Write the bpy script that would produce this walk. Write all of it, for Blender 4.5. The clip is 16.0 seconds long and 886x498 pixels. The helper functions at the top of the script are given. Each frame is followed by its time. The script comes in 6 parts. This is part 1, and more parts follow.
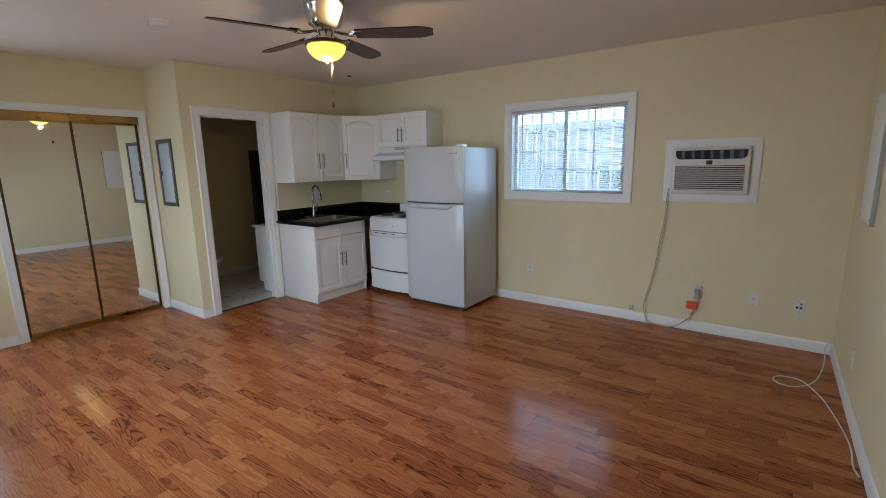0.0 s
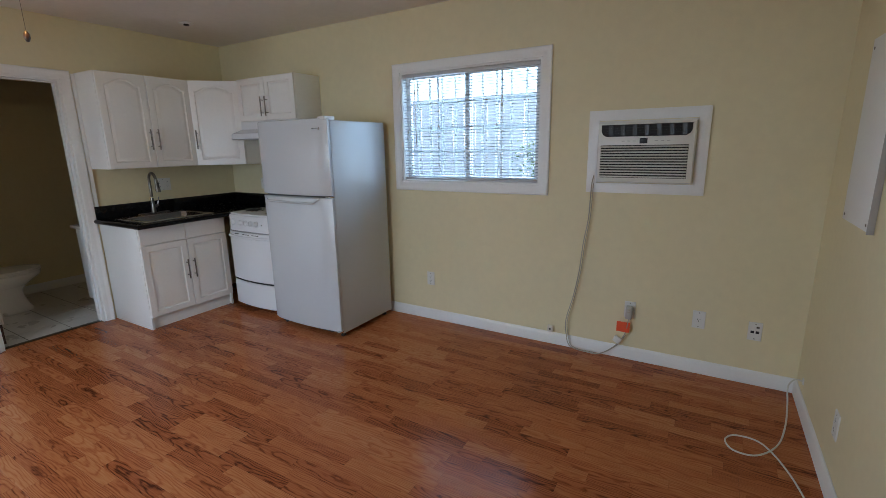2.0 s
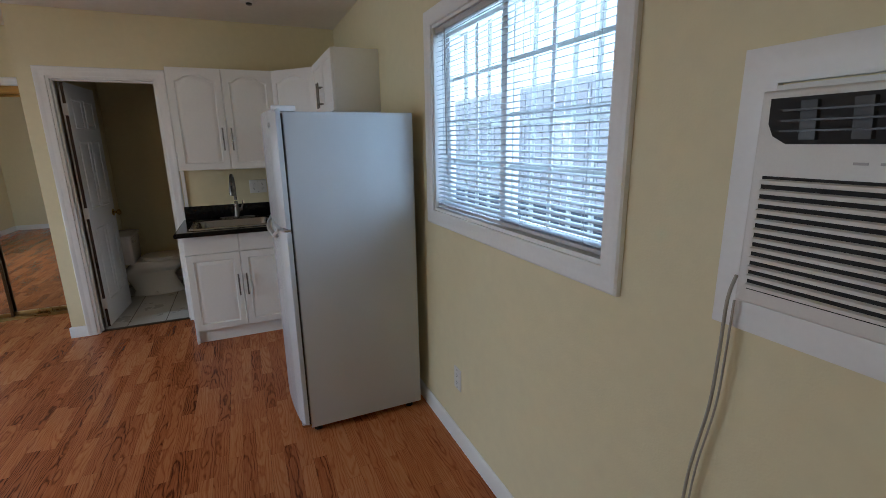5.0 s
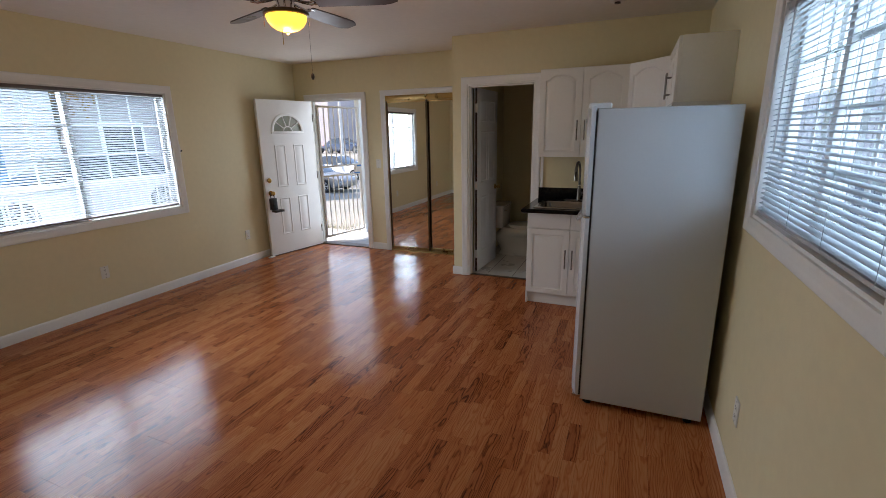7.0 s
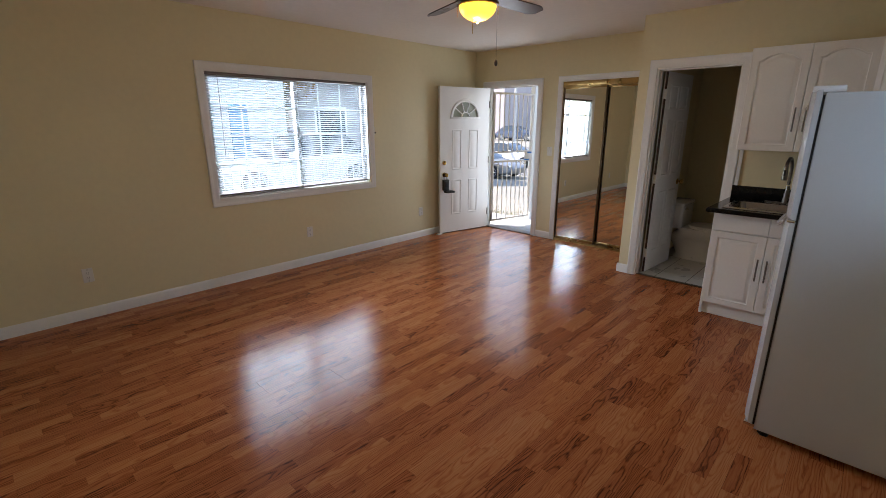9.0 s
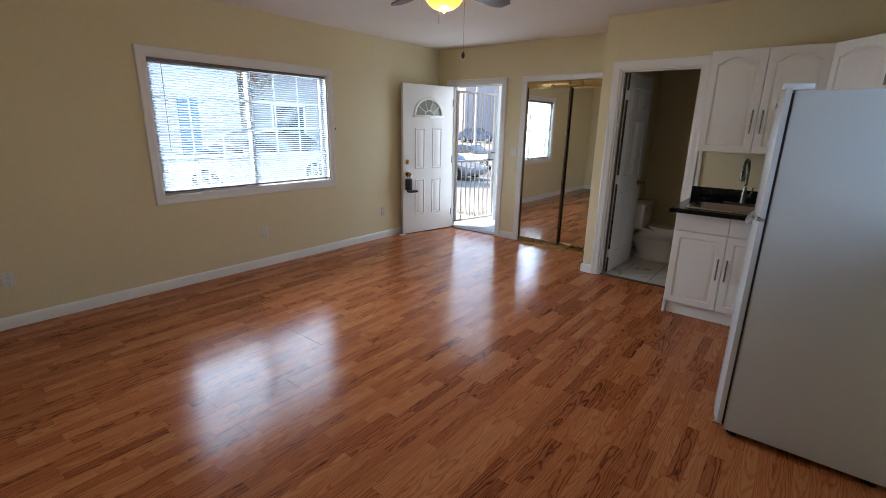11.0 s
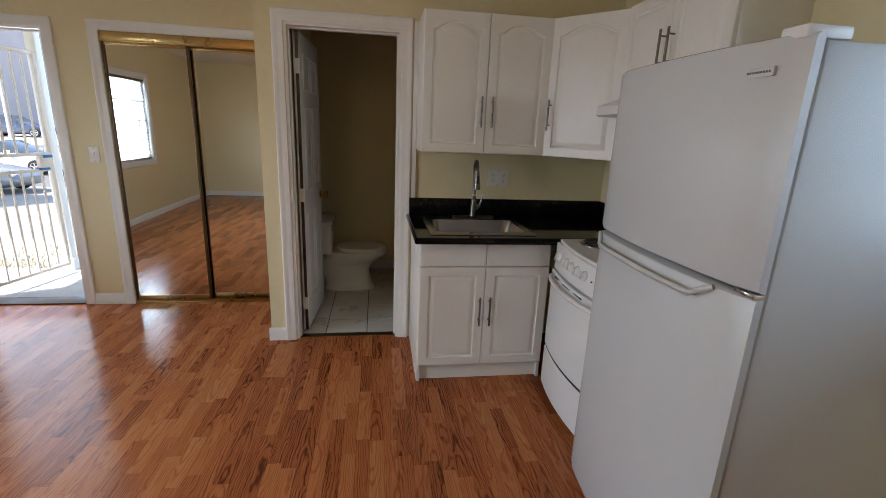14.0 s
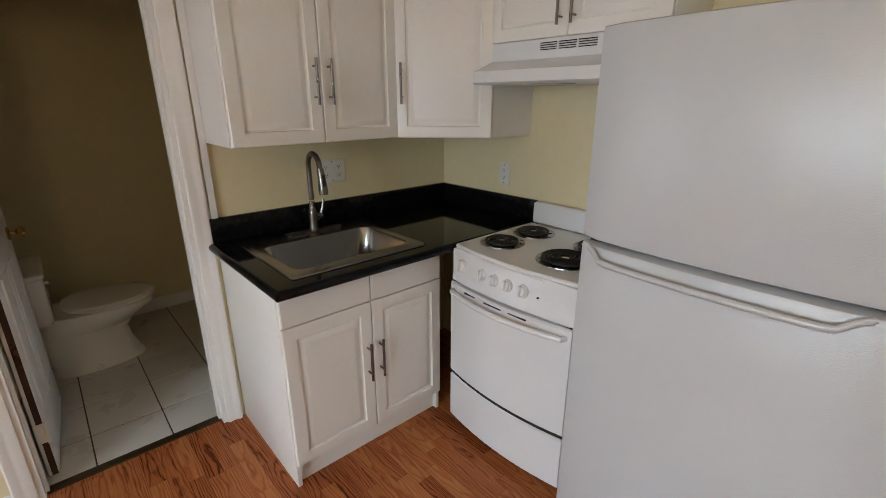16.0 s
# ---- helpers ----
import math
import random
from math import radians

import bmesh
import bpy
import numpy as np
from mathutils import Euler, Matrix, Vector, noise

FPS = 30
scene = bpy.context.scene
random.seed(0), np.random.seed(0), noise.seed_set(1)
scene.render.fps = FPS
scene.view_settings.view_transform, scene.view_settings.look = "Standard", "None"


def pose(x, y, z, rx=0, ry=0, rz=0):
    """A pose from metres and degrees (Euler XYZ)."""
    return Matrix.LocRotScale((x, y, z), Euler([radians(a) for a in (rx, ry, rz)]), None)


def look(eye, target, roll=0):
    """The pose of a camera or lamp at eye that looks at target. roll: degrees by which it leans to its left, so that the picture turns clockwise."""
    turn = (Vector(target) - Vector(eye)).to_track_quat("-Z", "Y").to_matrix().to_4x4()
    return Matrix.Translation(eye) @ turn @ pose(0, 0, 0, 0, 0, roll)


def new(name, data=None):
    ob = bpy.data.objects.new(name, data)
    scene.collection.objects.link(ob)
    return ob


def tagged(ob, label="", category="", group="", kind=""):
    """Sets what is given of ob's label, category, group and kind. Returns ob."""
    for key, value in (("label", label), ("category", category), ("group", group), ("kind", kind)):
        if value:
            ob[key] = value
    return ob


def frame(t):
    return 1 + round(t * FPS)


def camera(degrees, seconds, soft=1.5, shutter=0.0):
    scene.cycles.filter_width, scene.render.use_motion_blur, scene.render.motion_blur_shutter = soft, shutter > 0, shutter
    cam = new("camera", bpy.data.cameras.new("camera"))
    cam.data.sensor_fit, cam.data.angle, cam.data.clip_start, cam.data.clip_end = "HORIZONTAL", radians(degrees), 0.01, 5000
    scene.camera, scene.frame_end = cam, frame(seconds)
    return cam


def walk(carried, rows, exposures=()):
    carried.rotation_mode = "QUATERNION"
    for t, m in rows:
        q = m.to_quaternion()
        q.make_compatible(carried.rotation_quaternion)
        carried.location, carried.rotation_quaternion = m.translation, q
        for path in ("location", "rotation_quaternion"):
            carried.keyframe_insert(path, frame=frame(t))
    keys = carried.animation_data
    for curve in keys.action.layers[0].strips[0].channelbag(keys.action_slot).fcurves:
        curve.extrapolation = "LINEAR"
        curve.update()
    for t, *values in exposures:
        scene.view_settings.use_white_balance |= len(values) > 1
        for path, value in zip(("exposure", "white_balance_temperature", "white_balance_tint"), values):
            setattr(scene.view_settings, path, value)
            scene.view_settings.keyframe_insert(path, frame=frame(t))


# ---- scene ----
cam = camera(89.0, 16.0, soft=0.75)
PATH = [
    (0, (0.182, 0.063, 1.534), (-0.976, 1.649, 1.156), -1.1),
    (0.5, (0.201, 0.302, 1.512), (-0.815, 1.98, 1.125), -1.2),
    (1, (0.21, 0.596, 1.521), (-0.767, 2.292, 1.11), -1.0),
    (1.5, (0.132, 0.948, 1.495), (-0.835, 2.645, 1.063), -1.0),
    (2, (0.12, 1.333, 1.482), (-0.874, 3.01, 1.035), -1.0),
    (2.5, (0.142, 1.731, 1.515), (-0.903, 3.371, 1.048), -1.3),
    (3, (0.096, 2.166, 1.51), (-0.998, 3.768, 1.023), -1.7),
    (3.2, (0.088, 2.337, 1.529), (-1.028, 3.921, 1.033), -1.7),
    (5.3, (-0.025, 3.767, 1.533), (-1.904, 4.273, 1.072), -1.0),
    (5.5, (-0.023, 3.851, 1.541), (-1.945, 4.158, 1.08), -1.1),
    (6, (0.015, 3.911, 1.544), (-1.925, 3.772, 1.076), -1.0),
    (6.5, (0.133, 3.943, 1.543), (-1.744, 3.449, 1.063), -1.2),
    (7, (0.206, 3.986, 1.572), (-1.582, 3.242, 1.073), -1.0),
    (7.5, (0.217, 4.008, 1.576), (-1.465, 3.055, 1.064), -0.8),
    (8, (0.242, 4.017, 1.567), (-1.324, 2.89, 1.042), -0.5),
    (8.5, (0.26, 4.014, 1.557), (-1.186, 2.742, 1.019), 0.0),
    (8.7, (0.269, 4.014, 1.56), (-1.131, 2.692, 1.018), 0.0),
    (10.8, (0.191, 3.921, 1.506), (-1.278, 2.675, 0.97), 1.3),
    (11, (0.185, 3.904, 1.51), (-1.328, 2.71, 0.977), 1.2),
    (11.5, (-0.066, 3.804, 1.474), (-1.69, 2.758, 0.958), 1.7),
    (12, (-0.299, 3.635, 1.482), (-2.051, 2.806, 0.99), 2.0),
    (12.5, (-0.546, 3.409, 1.489), (-2.403, 2.836, 1.015), 1.9),
    (13, (-0.814, 3.217, 1.478), (-2.733, 2.926, 0.995), 2.1),
    (13.5, (-1.14, 3.074, 1.485), (-3.076, 3.08, 0.985), 2.1),
    (14, (-1.41, 2.912, 1.467), (-3.322, 3.205, 0.956), 2.4),
    (14.5, (-1.679, 2.813, 1.476), (-3.524, 3.379, 0.95), 1.6),
    (15, (-1.984, 2.776, 1.497), (-3.721, 3.609, 0.96), 1.5),
    (15.5, (-2.175, 2.734, 1.497), (-3.767, 3.798, 0.918), 0.6),
    (16, (-2.35, 2.625, 1.511), (-3.762, 3.892, 0.879), 0.0),
]
EXPOSURES = [(0, 2.52, 6000, 9), (1.5, 2.50, 5950, 9), (3.2, 2.38, 5900, 9), (5.5, 2.26, 5950, 10), (6.5, 2.14, 6300, 13), (8, 2.17, 6750, 15), (11, 2.36, 6200, 12), (12.5, 2.45, 6400, 12), (13.5, 2.50, 6600, 12), (14.5, 2.6, 6700, 11), (15.5, 2.93, 6700, 10), (16, 2.94, 6850, 11)]
walk(cam, [(t, look(eye, target, roll)) for t, eye, target, roll in PATH], EXPOSURES)
SKY, SUN = 0.13, 2.7
LAMP_S, LAMP_N, LAMP_W, LAMP_FAN = 17.0, 2.7, 2.4, 0.75
LAMP_BULB = 1.5
FLOOR_A, FLOOR_B, FLOOR_C, FLOOR_D = (0.53, 0.225, 0.092), (0.45, 0.155, 0.054), (0.31, 0.088, 0.030), (0.085, 0.024, 0.011)

# ---- world and large lights ----
world = bpy.data.worlds.new("world")
scene.world = world
world.use_nodes = True
wn, wl = world.node_tree.nodes, world.node_tree.links
sky = wn.new("ShaderNodeTexSky")
sky.sky_type, sky.sun_disc = "NISHITA", False
SUN_FROM = Vector((0.26, -0.56, 0.79)).normalized()
sky.sun_elevation = math.asin(SUN_FROM.z)
sky.sun_rotation = math.atan2(SUN_FROM.x, SUN_FROM.y)
wn["Background"].inputs[1].default_value = SKY
wl.new(sky.outputs[0], wn["Background"].inputs[0])
sun_data = bpy.data.lights.new("sun", "SUN")
sun_data.energy, sun_data.angle, sun_data.color = SUN, radians(0.53), (1.0, 0.95, 0.88)
sun = new("sun", sun_data)
sun.matrix_world = look(SUN_FROM * 30, (0, 0, 0))


def opening_light(name, place, towards, w, h, watts, color=(0.76, 0.87, 1.0)):
    """The sky's light that comes in through one opening."""
    d = bpy.data.lights.new(name, "AREA")
    d.shape, d.size, d.size_y, d.energy, d.color = "RECTANGLE", w, h, watts, color
    ob = new(name, d)
    ob.matrix_world = look(place, towards)
    return ob


# ---- plan, in metres ----
NORTH, SOUTH, EAST = 4.50, -0.46, 0.68
WEST, BATHW = -5.165, -4.43       # entry wall with closet; kitchen and bathroom wall
JOG, CEIL = 2.195, 2.52
THICK = 0.11

# one for each sash; the western one has an insect screen outside
opening_light("window_1_daylight", (-1.835, SOUTH - THICK - 0.03, 1.43), (-1.835, 3, 1.43), 0.82, 1.10, LAMP_S * 0.58)
opening_light("window_1_daylight_screened", (-2.725, SOUTH - THICK - 0.03, 1.43), (-2.725, 3, 1.43), 0.82, 1.10, LAMP_S * 0.42)
opening_light("window_2_daylight", (-1.54, NORTH + THICK + 0.03, 1.62), (-1.54, 0, 1.62), 1.12, 0.82, LAMP_N, (0.62, 0.80, 1.0))
opening_light("door_1_daylight", (WEST - 0.06, 0.2, 1.1), (0, 0.5, 0.85), 0.76, 1.85, LAMP_W)

# the bulb of the ceiling fan, just under its bowl
bulb = bpy.data.lights.new("fan_bulb", "POINT")
bulb.energy, bulb.color, bulb.shadow_soft_size = LAMP_BULB, (1.0, 0.70, 0.36), 0.02
new("fan_bulb", bulb).location = (-2.127, 2.048, CEIL - 0.395)

# ---- materials ----


def mat(name, base, rough=0.5, metal=0.0, var=0.06, vscale=2.5, bump=0.0, bscale=120.0, rvar=0.05, spec=0.5, coat=0.0, stretch=(1, 1, 1), obj=0.0):
    """A surface with broad and fine variation of colour, gloss and relief."""
    m = bpy.data.materials.new(name)
    m.use_nodes = True
    n, l = m.node_tree.nodes, m.node_tree.links
    b = n["Principled BSDF"]
    b.inputs["Metallic"].default_value = metal
    b.inputs["Specular IOR Level"].default_value = spec
    b.inputs["Coat Weight"].default_value = coat
    geo = n.new("ShaderNodeNewGeometry")
    mp = n.new("ShaderNodeMapping")
    mp.inputs["Scale"].default_value = stretch
    l.new(geo.outputs["Position"], mp.inputs[0])
    a = n.new("ShaderNodeTexNoise")
    a.inputs["Scale"].default_value, a.inputs["Detail"].default_value = vscale, 5
    l.new(mp.outputs[0], a.inputs["Vector"])
    f = n.new("ShaderNodeTexNoise")
    f.inputs["Scale"].default_value, f.inputs["Detail"].default_value = vscale * 17, 3
    l.new(mp.outputs[0], f.inputs["Vector"])
    add = n.new("ShaderNodeMath")
    add.operation = "ADD"
    l.new(a.outputs[0], add.inputs[0])
    l.new(f.outputs[0], add.inputs[1])
    value = add.outputs[0]
    if obj:
        info = n.new("ShaderNodeObjectInfo")
        ma = n.new("ShaderNodeMath")
        ma.operation = "MULTIPLY_ADD"
        l.new(info.outputs["Random"], ma.inputs[0])
        ma.inputs[1].default_value = obj
        l.new(value, ma.inputs[2])
        value = ma.outputs[0]
    mr = n.new("ShaderNodeMapRange")
    mr.inputs["From Min"].default_value, mr.inputs["From Max"].default_value = 0.6, 1.4 + obj
    mr.inputs["To Min"].default_value, mr.inputs["To Max"].default_value = 1 - var, 1 + var
    l.new(value, mr.inputs[0])
    mix = n.new("ShaderNodeVectorMath")
    mix.operation = "SCALE"
    mix.inputs[0].default_value = base
    l.new(mr.outputs[0], mix.inputs["Scale"])
    l.new(mix.outputs[0], b.inputs["Base Color"])
    rr = n.new("ShaderNodeMapRange")
    rr.inputs["From Min"].default_value, rr.inputs["From Max"].default_value = 0.3, 0.7
    rr.inputs["To Min"].default_value, rr.inputs["To Max"].default_value = max(0.01, rough - rvar), min(1, rough + rvar)
    l.new(a.outputs[0], rr.inputs[0])
    l.new(rr.outputs[0], b.inputs["Roughness"])
    if bump:
        g = n.new("ShaderNodeTexNoise")
        g.inputs["Scale"].default_value, g.inputs["Detail"].default_value = bscale, 3
        l.new(mp.outputs[0], g.inputs["Vector"])
        bp = n.new("ShaderNodeBump")
        bp.inputs["Strength"].default_value, bp.inputs["Distance"].default_value = bump, 0.003
        l.new(g.outputs[0], bp.inputs["Height"])
        l.new(bp.outputs[0], b.inputs["Normal"])
    return m


def glow(name, base, strength, low=0.7):
    """A lit, cloudy glass shade."""
    m = mat(name, base, 0.3, var=0.05)
    b = m.node_tree.nodes["Principled BSDF"]
    n, l = m.node_tree.nodes, m.node_tree.links
    t = n.new("ShaderNodeTexNoise")
    t.inputs["Scale"].default_value = 14
    r = n.new("ShaderNodeMapRange")
    r.inputs["To Min"].default_value, r.inputs["To Max"].default_value = strength * low, strength * 1.2
    l.new(t.outputs[0], r.inputs[0])
    b.inputs["Emission Color"].default_value = (*base, 1)
    l.new(r.outputs[0], b.inputs["Emission Strength"])
    return m


def lets_light(m, share):
    """Thin vinyl through which daylight glows."""
    n, l = m.node_tree.nodes, m.node_tree.links
    tr, mx = n.new("ShaderNodeBsdfTranslucent"), n.new("ShaderNodeMixShader")
    tr.inputs[0].default_value = (0.82, 0.91, 0.98, 1)
    mx.inputs[0].default_value = share
    l.new(n["Principled BSDF"].outputs[0], mx.inputs[1])
    l.new(tr.outputs[0], mx.inputs[2])
    l.new(mx.outputs[0], n["Material Output"].inputs[0])
    return m


def glass(name, tint=(0.95, 0.98, 0.98), rough=0.0):
    """Thin window glass: mostly clear, with the glancing gloss of a pane."""
    m = bpy.data.materials.new(name)
    m.use_nodes = True
    n, l = m.node_tree.nodes, m.node_tree.links
    n.remove(n["Principled BSDF"])
    tr, gl, mx, fr = (n.new("ShaderNodeBsdfTransparent"), n.new("ShaderNodeBsdfGlossy"), n.new("ShaderNodeMixShader"), n.new("ShaderNodeLayerWeight"))
    pw, ma = n.new("ShaderNodeMath"), n.new("ShaderNodeMath")
    pw.operation, ma.operation = "POWER", "MULTIPLY_ADD"
    pw.inputs[1].default_value, ma.inputs[1].default_value, ma.inputs[2].default_value = 5.0, 0.6, 0.03
    tr.inputs[0].default_value = (*tint, 1)
    gl.inputs["Roughness"].default_value = rough
    fr.inputs["Blend"].default_value = 0.5
    l.new(fr.outputs["Facing"], pw.inputs[0])
    l.new(pw.outputs[0], ma.inputs[0])
    l.new(ma.outputs[0], mx.inputs[0])
    l.new(tr.outputs[0], mx.inputs[1])
    l.new(gl.outputs[0], mx.inputs[2])
    l.new(mx.outputs[0], n["Material Output"].inputs[0])
    return m


def laminate():
    """Glossy laminate planks printed with three staggered oak strips."""
    m = bpy.data.materials.new("laminate")
    m.use_nodes = True
    n, l = m.node_tree.nodes, m.node_tree.links
    b = n["Principled BSDF"]

    def math_(op, x, y=None, z=None):
        k = n.new("ShaderNodeMath")
        k.operation = op
        for i, v in enumerate((x, y, z)):
            if v is None:
                continue
            if isinstance(v, (int, float)):
                k.inputs[i].default_value = v
            else:
                l.new(v, k.inputs[i])
        return k.outputs[0]

    def vec(x, y, z):
        k = n.new("ShaderNodeCombineXYZ")
        for i, v in enumerate((x, y, z)):
            if isinstance(v, (int, float)):
                k.inputs[i].default_value = v
            else:
                l.new(v, k.inputs[i])
        return k.outputs[0]

    def rnd(v):
        k = n.new("ShaderNodeTexWhiteNoise")
        k.noise_dimensions = "3D"
        l.new(v, k.inputs["Vector"])
        return k.outputs["Value"]

    sep = n.new("ShaderNodeSeparateXYZ")
    geo = n.new("ShaderNodeNewGeometry")
    l.new(geo.outputs["Position"], sep.inputs[0])
    x, y = sep.outputs[0], sep.outputs[1]
    yy = math_("DIVIDE", math_("ADD", y, 0.46), 0.193 / 3)
    row = math_("FLOOR", yy)
    rr = rnd(vec(row, 3.7, 1.3))
    xx = math_("ADD", math_("DIVIDE", x, math_("MULTIPLY_ADD", rr, 0.16, 0.30)), math_("MULTIPLY", rr, 37.0))
    cell = math_("FLOOR", xx)
    r1 = rnd(vec(row, cell, 5.1))
    r2 = rnd(vec(row, cell, 9.4))
    info = n.new("ShaderNodeObjectInfo")
    # long grain and the arches of flat-sawn oak
    warp = n.new("ShaderNodeTexNoise")
    warp.inputs["Scale"].default_value, warp.inputs["Detail"].default_value = 1.0, 3
    l.new(vec(math_("MULTIPLY", x, 3.2), math_("MULTIPLY_ADD", y, 9.0, math_("MULTIPLY", r1, 40.0)), math_("MULTIPLY", r2, 30.0)), warp.inputs["Vector"])
    fy = math_("SUBTRACT", math_("FRACT", yy), math_("MULTIPLY_ADD", r2, 1.6, -0.3))
    arch = math_("ADD", math_("MULTIPLY", math_("MULTIPLY", fy, fy), 6.0), math_("MULTIPLY_ADD", x, math_("MULTIPLY_ADD", r1, 14.0, -7.0), math_("MULTIPLY", warp.outputs[0], 7.0)))
    rings = math_("MULTIPLY_ADD", math_("SINE", math_("MULTIPLY", arch, 5.0)), 0.5, 0.5)
    fine = n.new("ShaderNodeTexNoise")
    fine.inputs["Scale"].default_value, fine.inputs["Detail"].default_value = 1.0, 4
    l.new(vec(math_("MULTIPLY", x, 9.0), math_("MULTIPLY", y, 190.0), math_("MULTIPLY", r1, 60.0)), fine.inputs["Vector"])
    pores = math_("MULTIPLY", math_("SUBTRACT", fine.outputs[0], 0.5), 0.85)
    broad = n.new("ShaderNodeTexNoise")
    broad.inputs["Scale"].default_value = 0.8
    l.new(geo.outputs["Position"], broad.inputs["Vector"])
    tone = math_("ADD", math_("MULTIPLY_ADD", r1, 0.50, -0.04), math_("MULTIPLY_ADD", info.outputs["Random"], 0.10, 0.025))
    tone = math_("ADD", tone, math_("MULTIPLY", math_("SUBTRACT", 1.0, math_("POWER", math_("SUBTRACT", 1.0, rings), 3.0)), 0.34))
    tone = math_("ADD", tone, pores)
    tone = math_("ADD", tone, math_("MULTIPLY_ADD", broad.outputs[0], 0.1, -0.05))
    ramp = n.new("ShaderNodeValToRGB")
    e = ramp.color_ramp.elements
    e[0].position, e[0].color = 0.0, (*FLOOR_A, 1)
    e[1].position, e[1].color = 1.0, (*FLOOR_D, 1)
    k = e.new(0.35)
    k.color = (*FLOOR_B, 1)
    k = e.new(0.7)
    k.color = (*FLOOR_C, 1)
    l.new(math_("SUBTRACT", 1.0, tone), ramp.inputs[0])
    # printed joints between the strips
    ey = math_("MINIMUM", math_("FRACT", yy), math_("SUBTRACT", 1.0, math_("FRACT", yy)))
    ex = math_("MINIMUM", math_("FRACT", xx), math_("SUBTRACT", 1.0, math_("FRACT", xx)))
    line = math_("MINIMUM", math_("MULTIPLY", ey, 45.0), math_("MULTIPLY", ex, 260.0))
    line = math_("MULTIPLY_ADD", math_("MINIMUM", line, 1.0), 0.30, 0.70)
    sc = n.new("ShaderNodeVectorMath")
    sc.operation = "SCALE"
    l.new(ramp.outputs[0], sc.inputs[0])
    l.new(line, sc.inputs["Scale"])
    l.new(sc.outputs[0], b.inputs["Base Color"])
    sm = n.new("ShaderNodeTexNoise")
    sm.inputs["Scale"].default_value, sm.inputs["Detail"].default_value = 2.2, 6
    l.new(geo.outputs["Position"], sm.inputs["Vector"])
    ro = n.new("ShaderNodeMapRange")
    ro.inputs["From Min"].default_value, ro.inputs["From Max"].default_value = 0.3, 0.7
    ro.inputs["To Min"].default_value, ro.inputs["To Max"].default_value = 0.13, 0.22
    l.new(sm.outputs[0], ro.inputs[0])
    l.new(ro.outputs[0], b.inputs["Roughness"])
    b.inputs["Specular IOR Level"].default_value = 0.17
    bp = n.new("ShaderNodeBump")
    bp.inputs["Strength"].default_value, bp.inputs["Distance"].default_value = 0.12, 0.002
    l.new(fine.outputs[0], bp.inputs["Height"])
    l.new(bp.outputs[0], b.inputs["Normal"])
    return m


M_WALL = mat("cream_wall_paint", (0.745, 0.665, 0.43), 0.62, var=0.035, vscale=1.3, bump=0.18, bscale=160)
M_CEIL = mat("white_ceiling_paint", (0.80, 0.755, 0.69), 0.8, var=0.04, vscale=1.0, bump=0.4, bscale=70)
M_TRIM = mat("white_trim_paint", (0.82, 0.82, 0.80), 0.38, var=0.03, vscale=4, bump=0.08, bscale=60)
M_CAB = mat("white_cabinet_foil", (0.84, 0.835, 0.80), 0.33, var=0.025, vscale=3, bump=0.03, bscale=50)
M_APPL = mat("white_enamel", (0.76, 0.78, 0.80), 0.24, var=0.012, vscale=4, bump=0.02, bscale=40, rvar=0.01)
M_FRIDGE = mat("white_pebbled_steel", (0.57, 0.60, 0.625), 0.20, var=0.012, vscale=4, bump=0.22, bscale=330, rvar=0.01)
M_FLOOR = laminate()
M_SUB = mat("underlay", (0.05, 0.035, 0.03), 0.9)
M_TILE = mat("pale_ceramic_tile", (0.62, 0.60, 0.54), 0.3, var=0.06, vscale=5, bump=0.05, bscale=30, obj=0.3)
M_GROUT = mat("dark_grout", (0.09, 0.075, 0.06), 0.9, var=0.2, vscale=12)
M_GRANITE = mat("black_granite", (0.006, 0.006, 0.0065), 0.07, var=0.5, vscale=40, rvar=0.02, spec=0.2)
M_STEEL = mat("brushed_steel", (0.34, 0.332, 0.325), 0.2, 1.0, var=0.04, vscale=6, bump=0.012, bscale=60, stretch=(6, 1, 1), rvar=0.03)
M_NICKEL = mat("brushed_nickel", (0.20, 0.185, 0.165), 0.30, 1.0, var=0.06, vscale=20)
M_CHROME = mat("polished_chrome", (0.62, 0.62, 0.62), 0.1, 1.0, var=0.04, vscale=10)
M_PAN = mat("dull_chrome_pan", (0.34, 0.34, 0.33), 0.28, 1.0, var=0.12, vscale=25)
M_BRASS = mat("brass", (0.55, 0.36, 0.12), 0.22, 1.0, var=0.1, vscale=20)
M_GOLD = mat("gold_anodised_track", (0.42, 0.275, 0.105), 0.3, 1.0, var=0.1, vscale=8)
M_BRONZE = mat("dark_bronze_edge", (0.10, 0.065, 0.035), 0.35, 0.8, var=0.12, vscale=12)
M_MIRROR = mat("mirror_silver", (0.86, 0.87, 0.85), 0.012, 1.0, var=0.01, rvar=0.004)
M_BLACK = mat("black_plastic", (0.018, 0.018, 0.019), 0.4, var=0.2, vscale=20)
# near-black put in for shade inside slots and gaps; also keypad, indicator lights
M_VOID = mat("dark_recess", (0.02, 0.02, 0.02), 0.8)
M_COIL = mat("black_coil_element", (0.02, 0.019, 0.018), 0.5, 0.3, var=0.25, vscale=40)
M_RAIL = mat("dark_blind_rail", (0.16, 0.135, 0.13), 0.4, 0.3, var=0.08, vscale=12)
M_RAILN = mat("pale_grey_blind_rail", (0.50, 0.50, 0.51), 0.4, 0.1, var=0.06, vscale=12)
M_PLASTIC = mat("white_plastic", (0.74, 0.73, 0.69), 0.4, var=0.03, vscale=12)
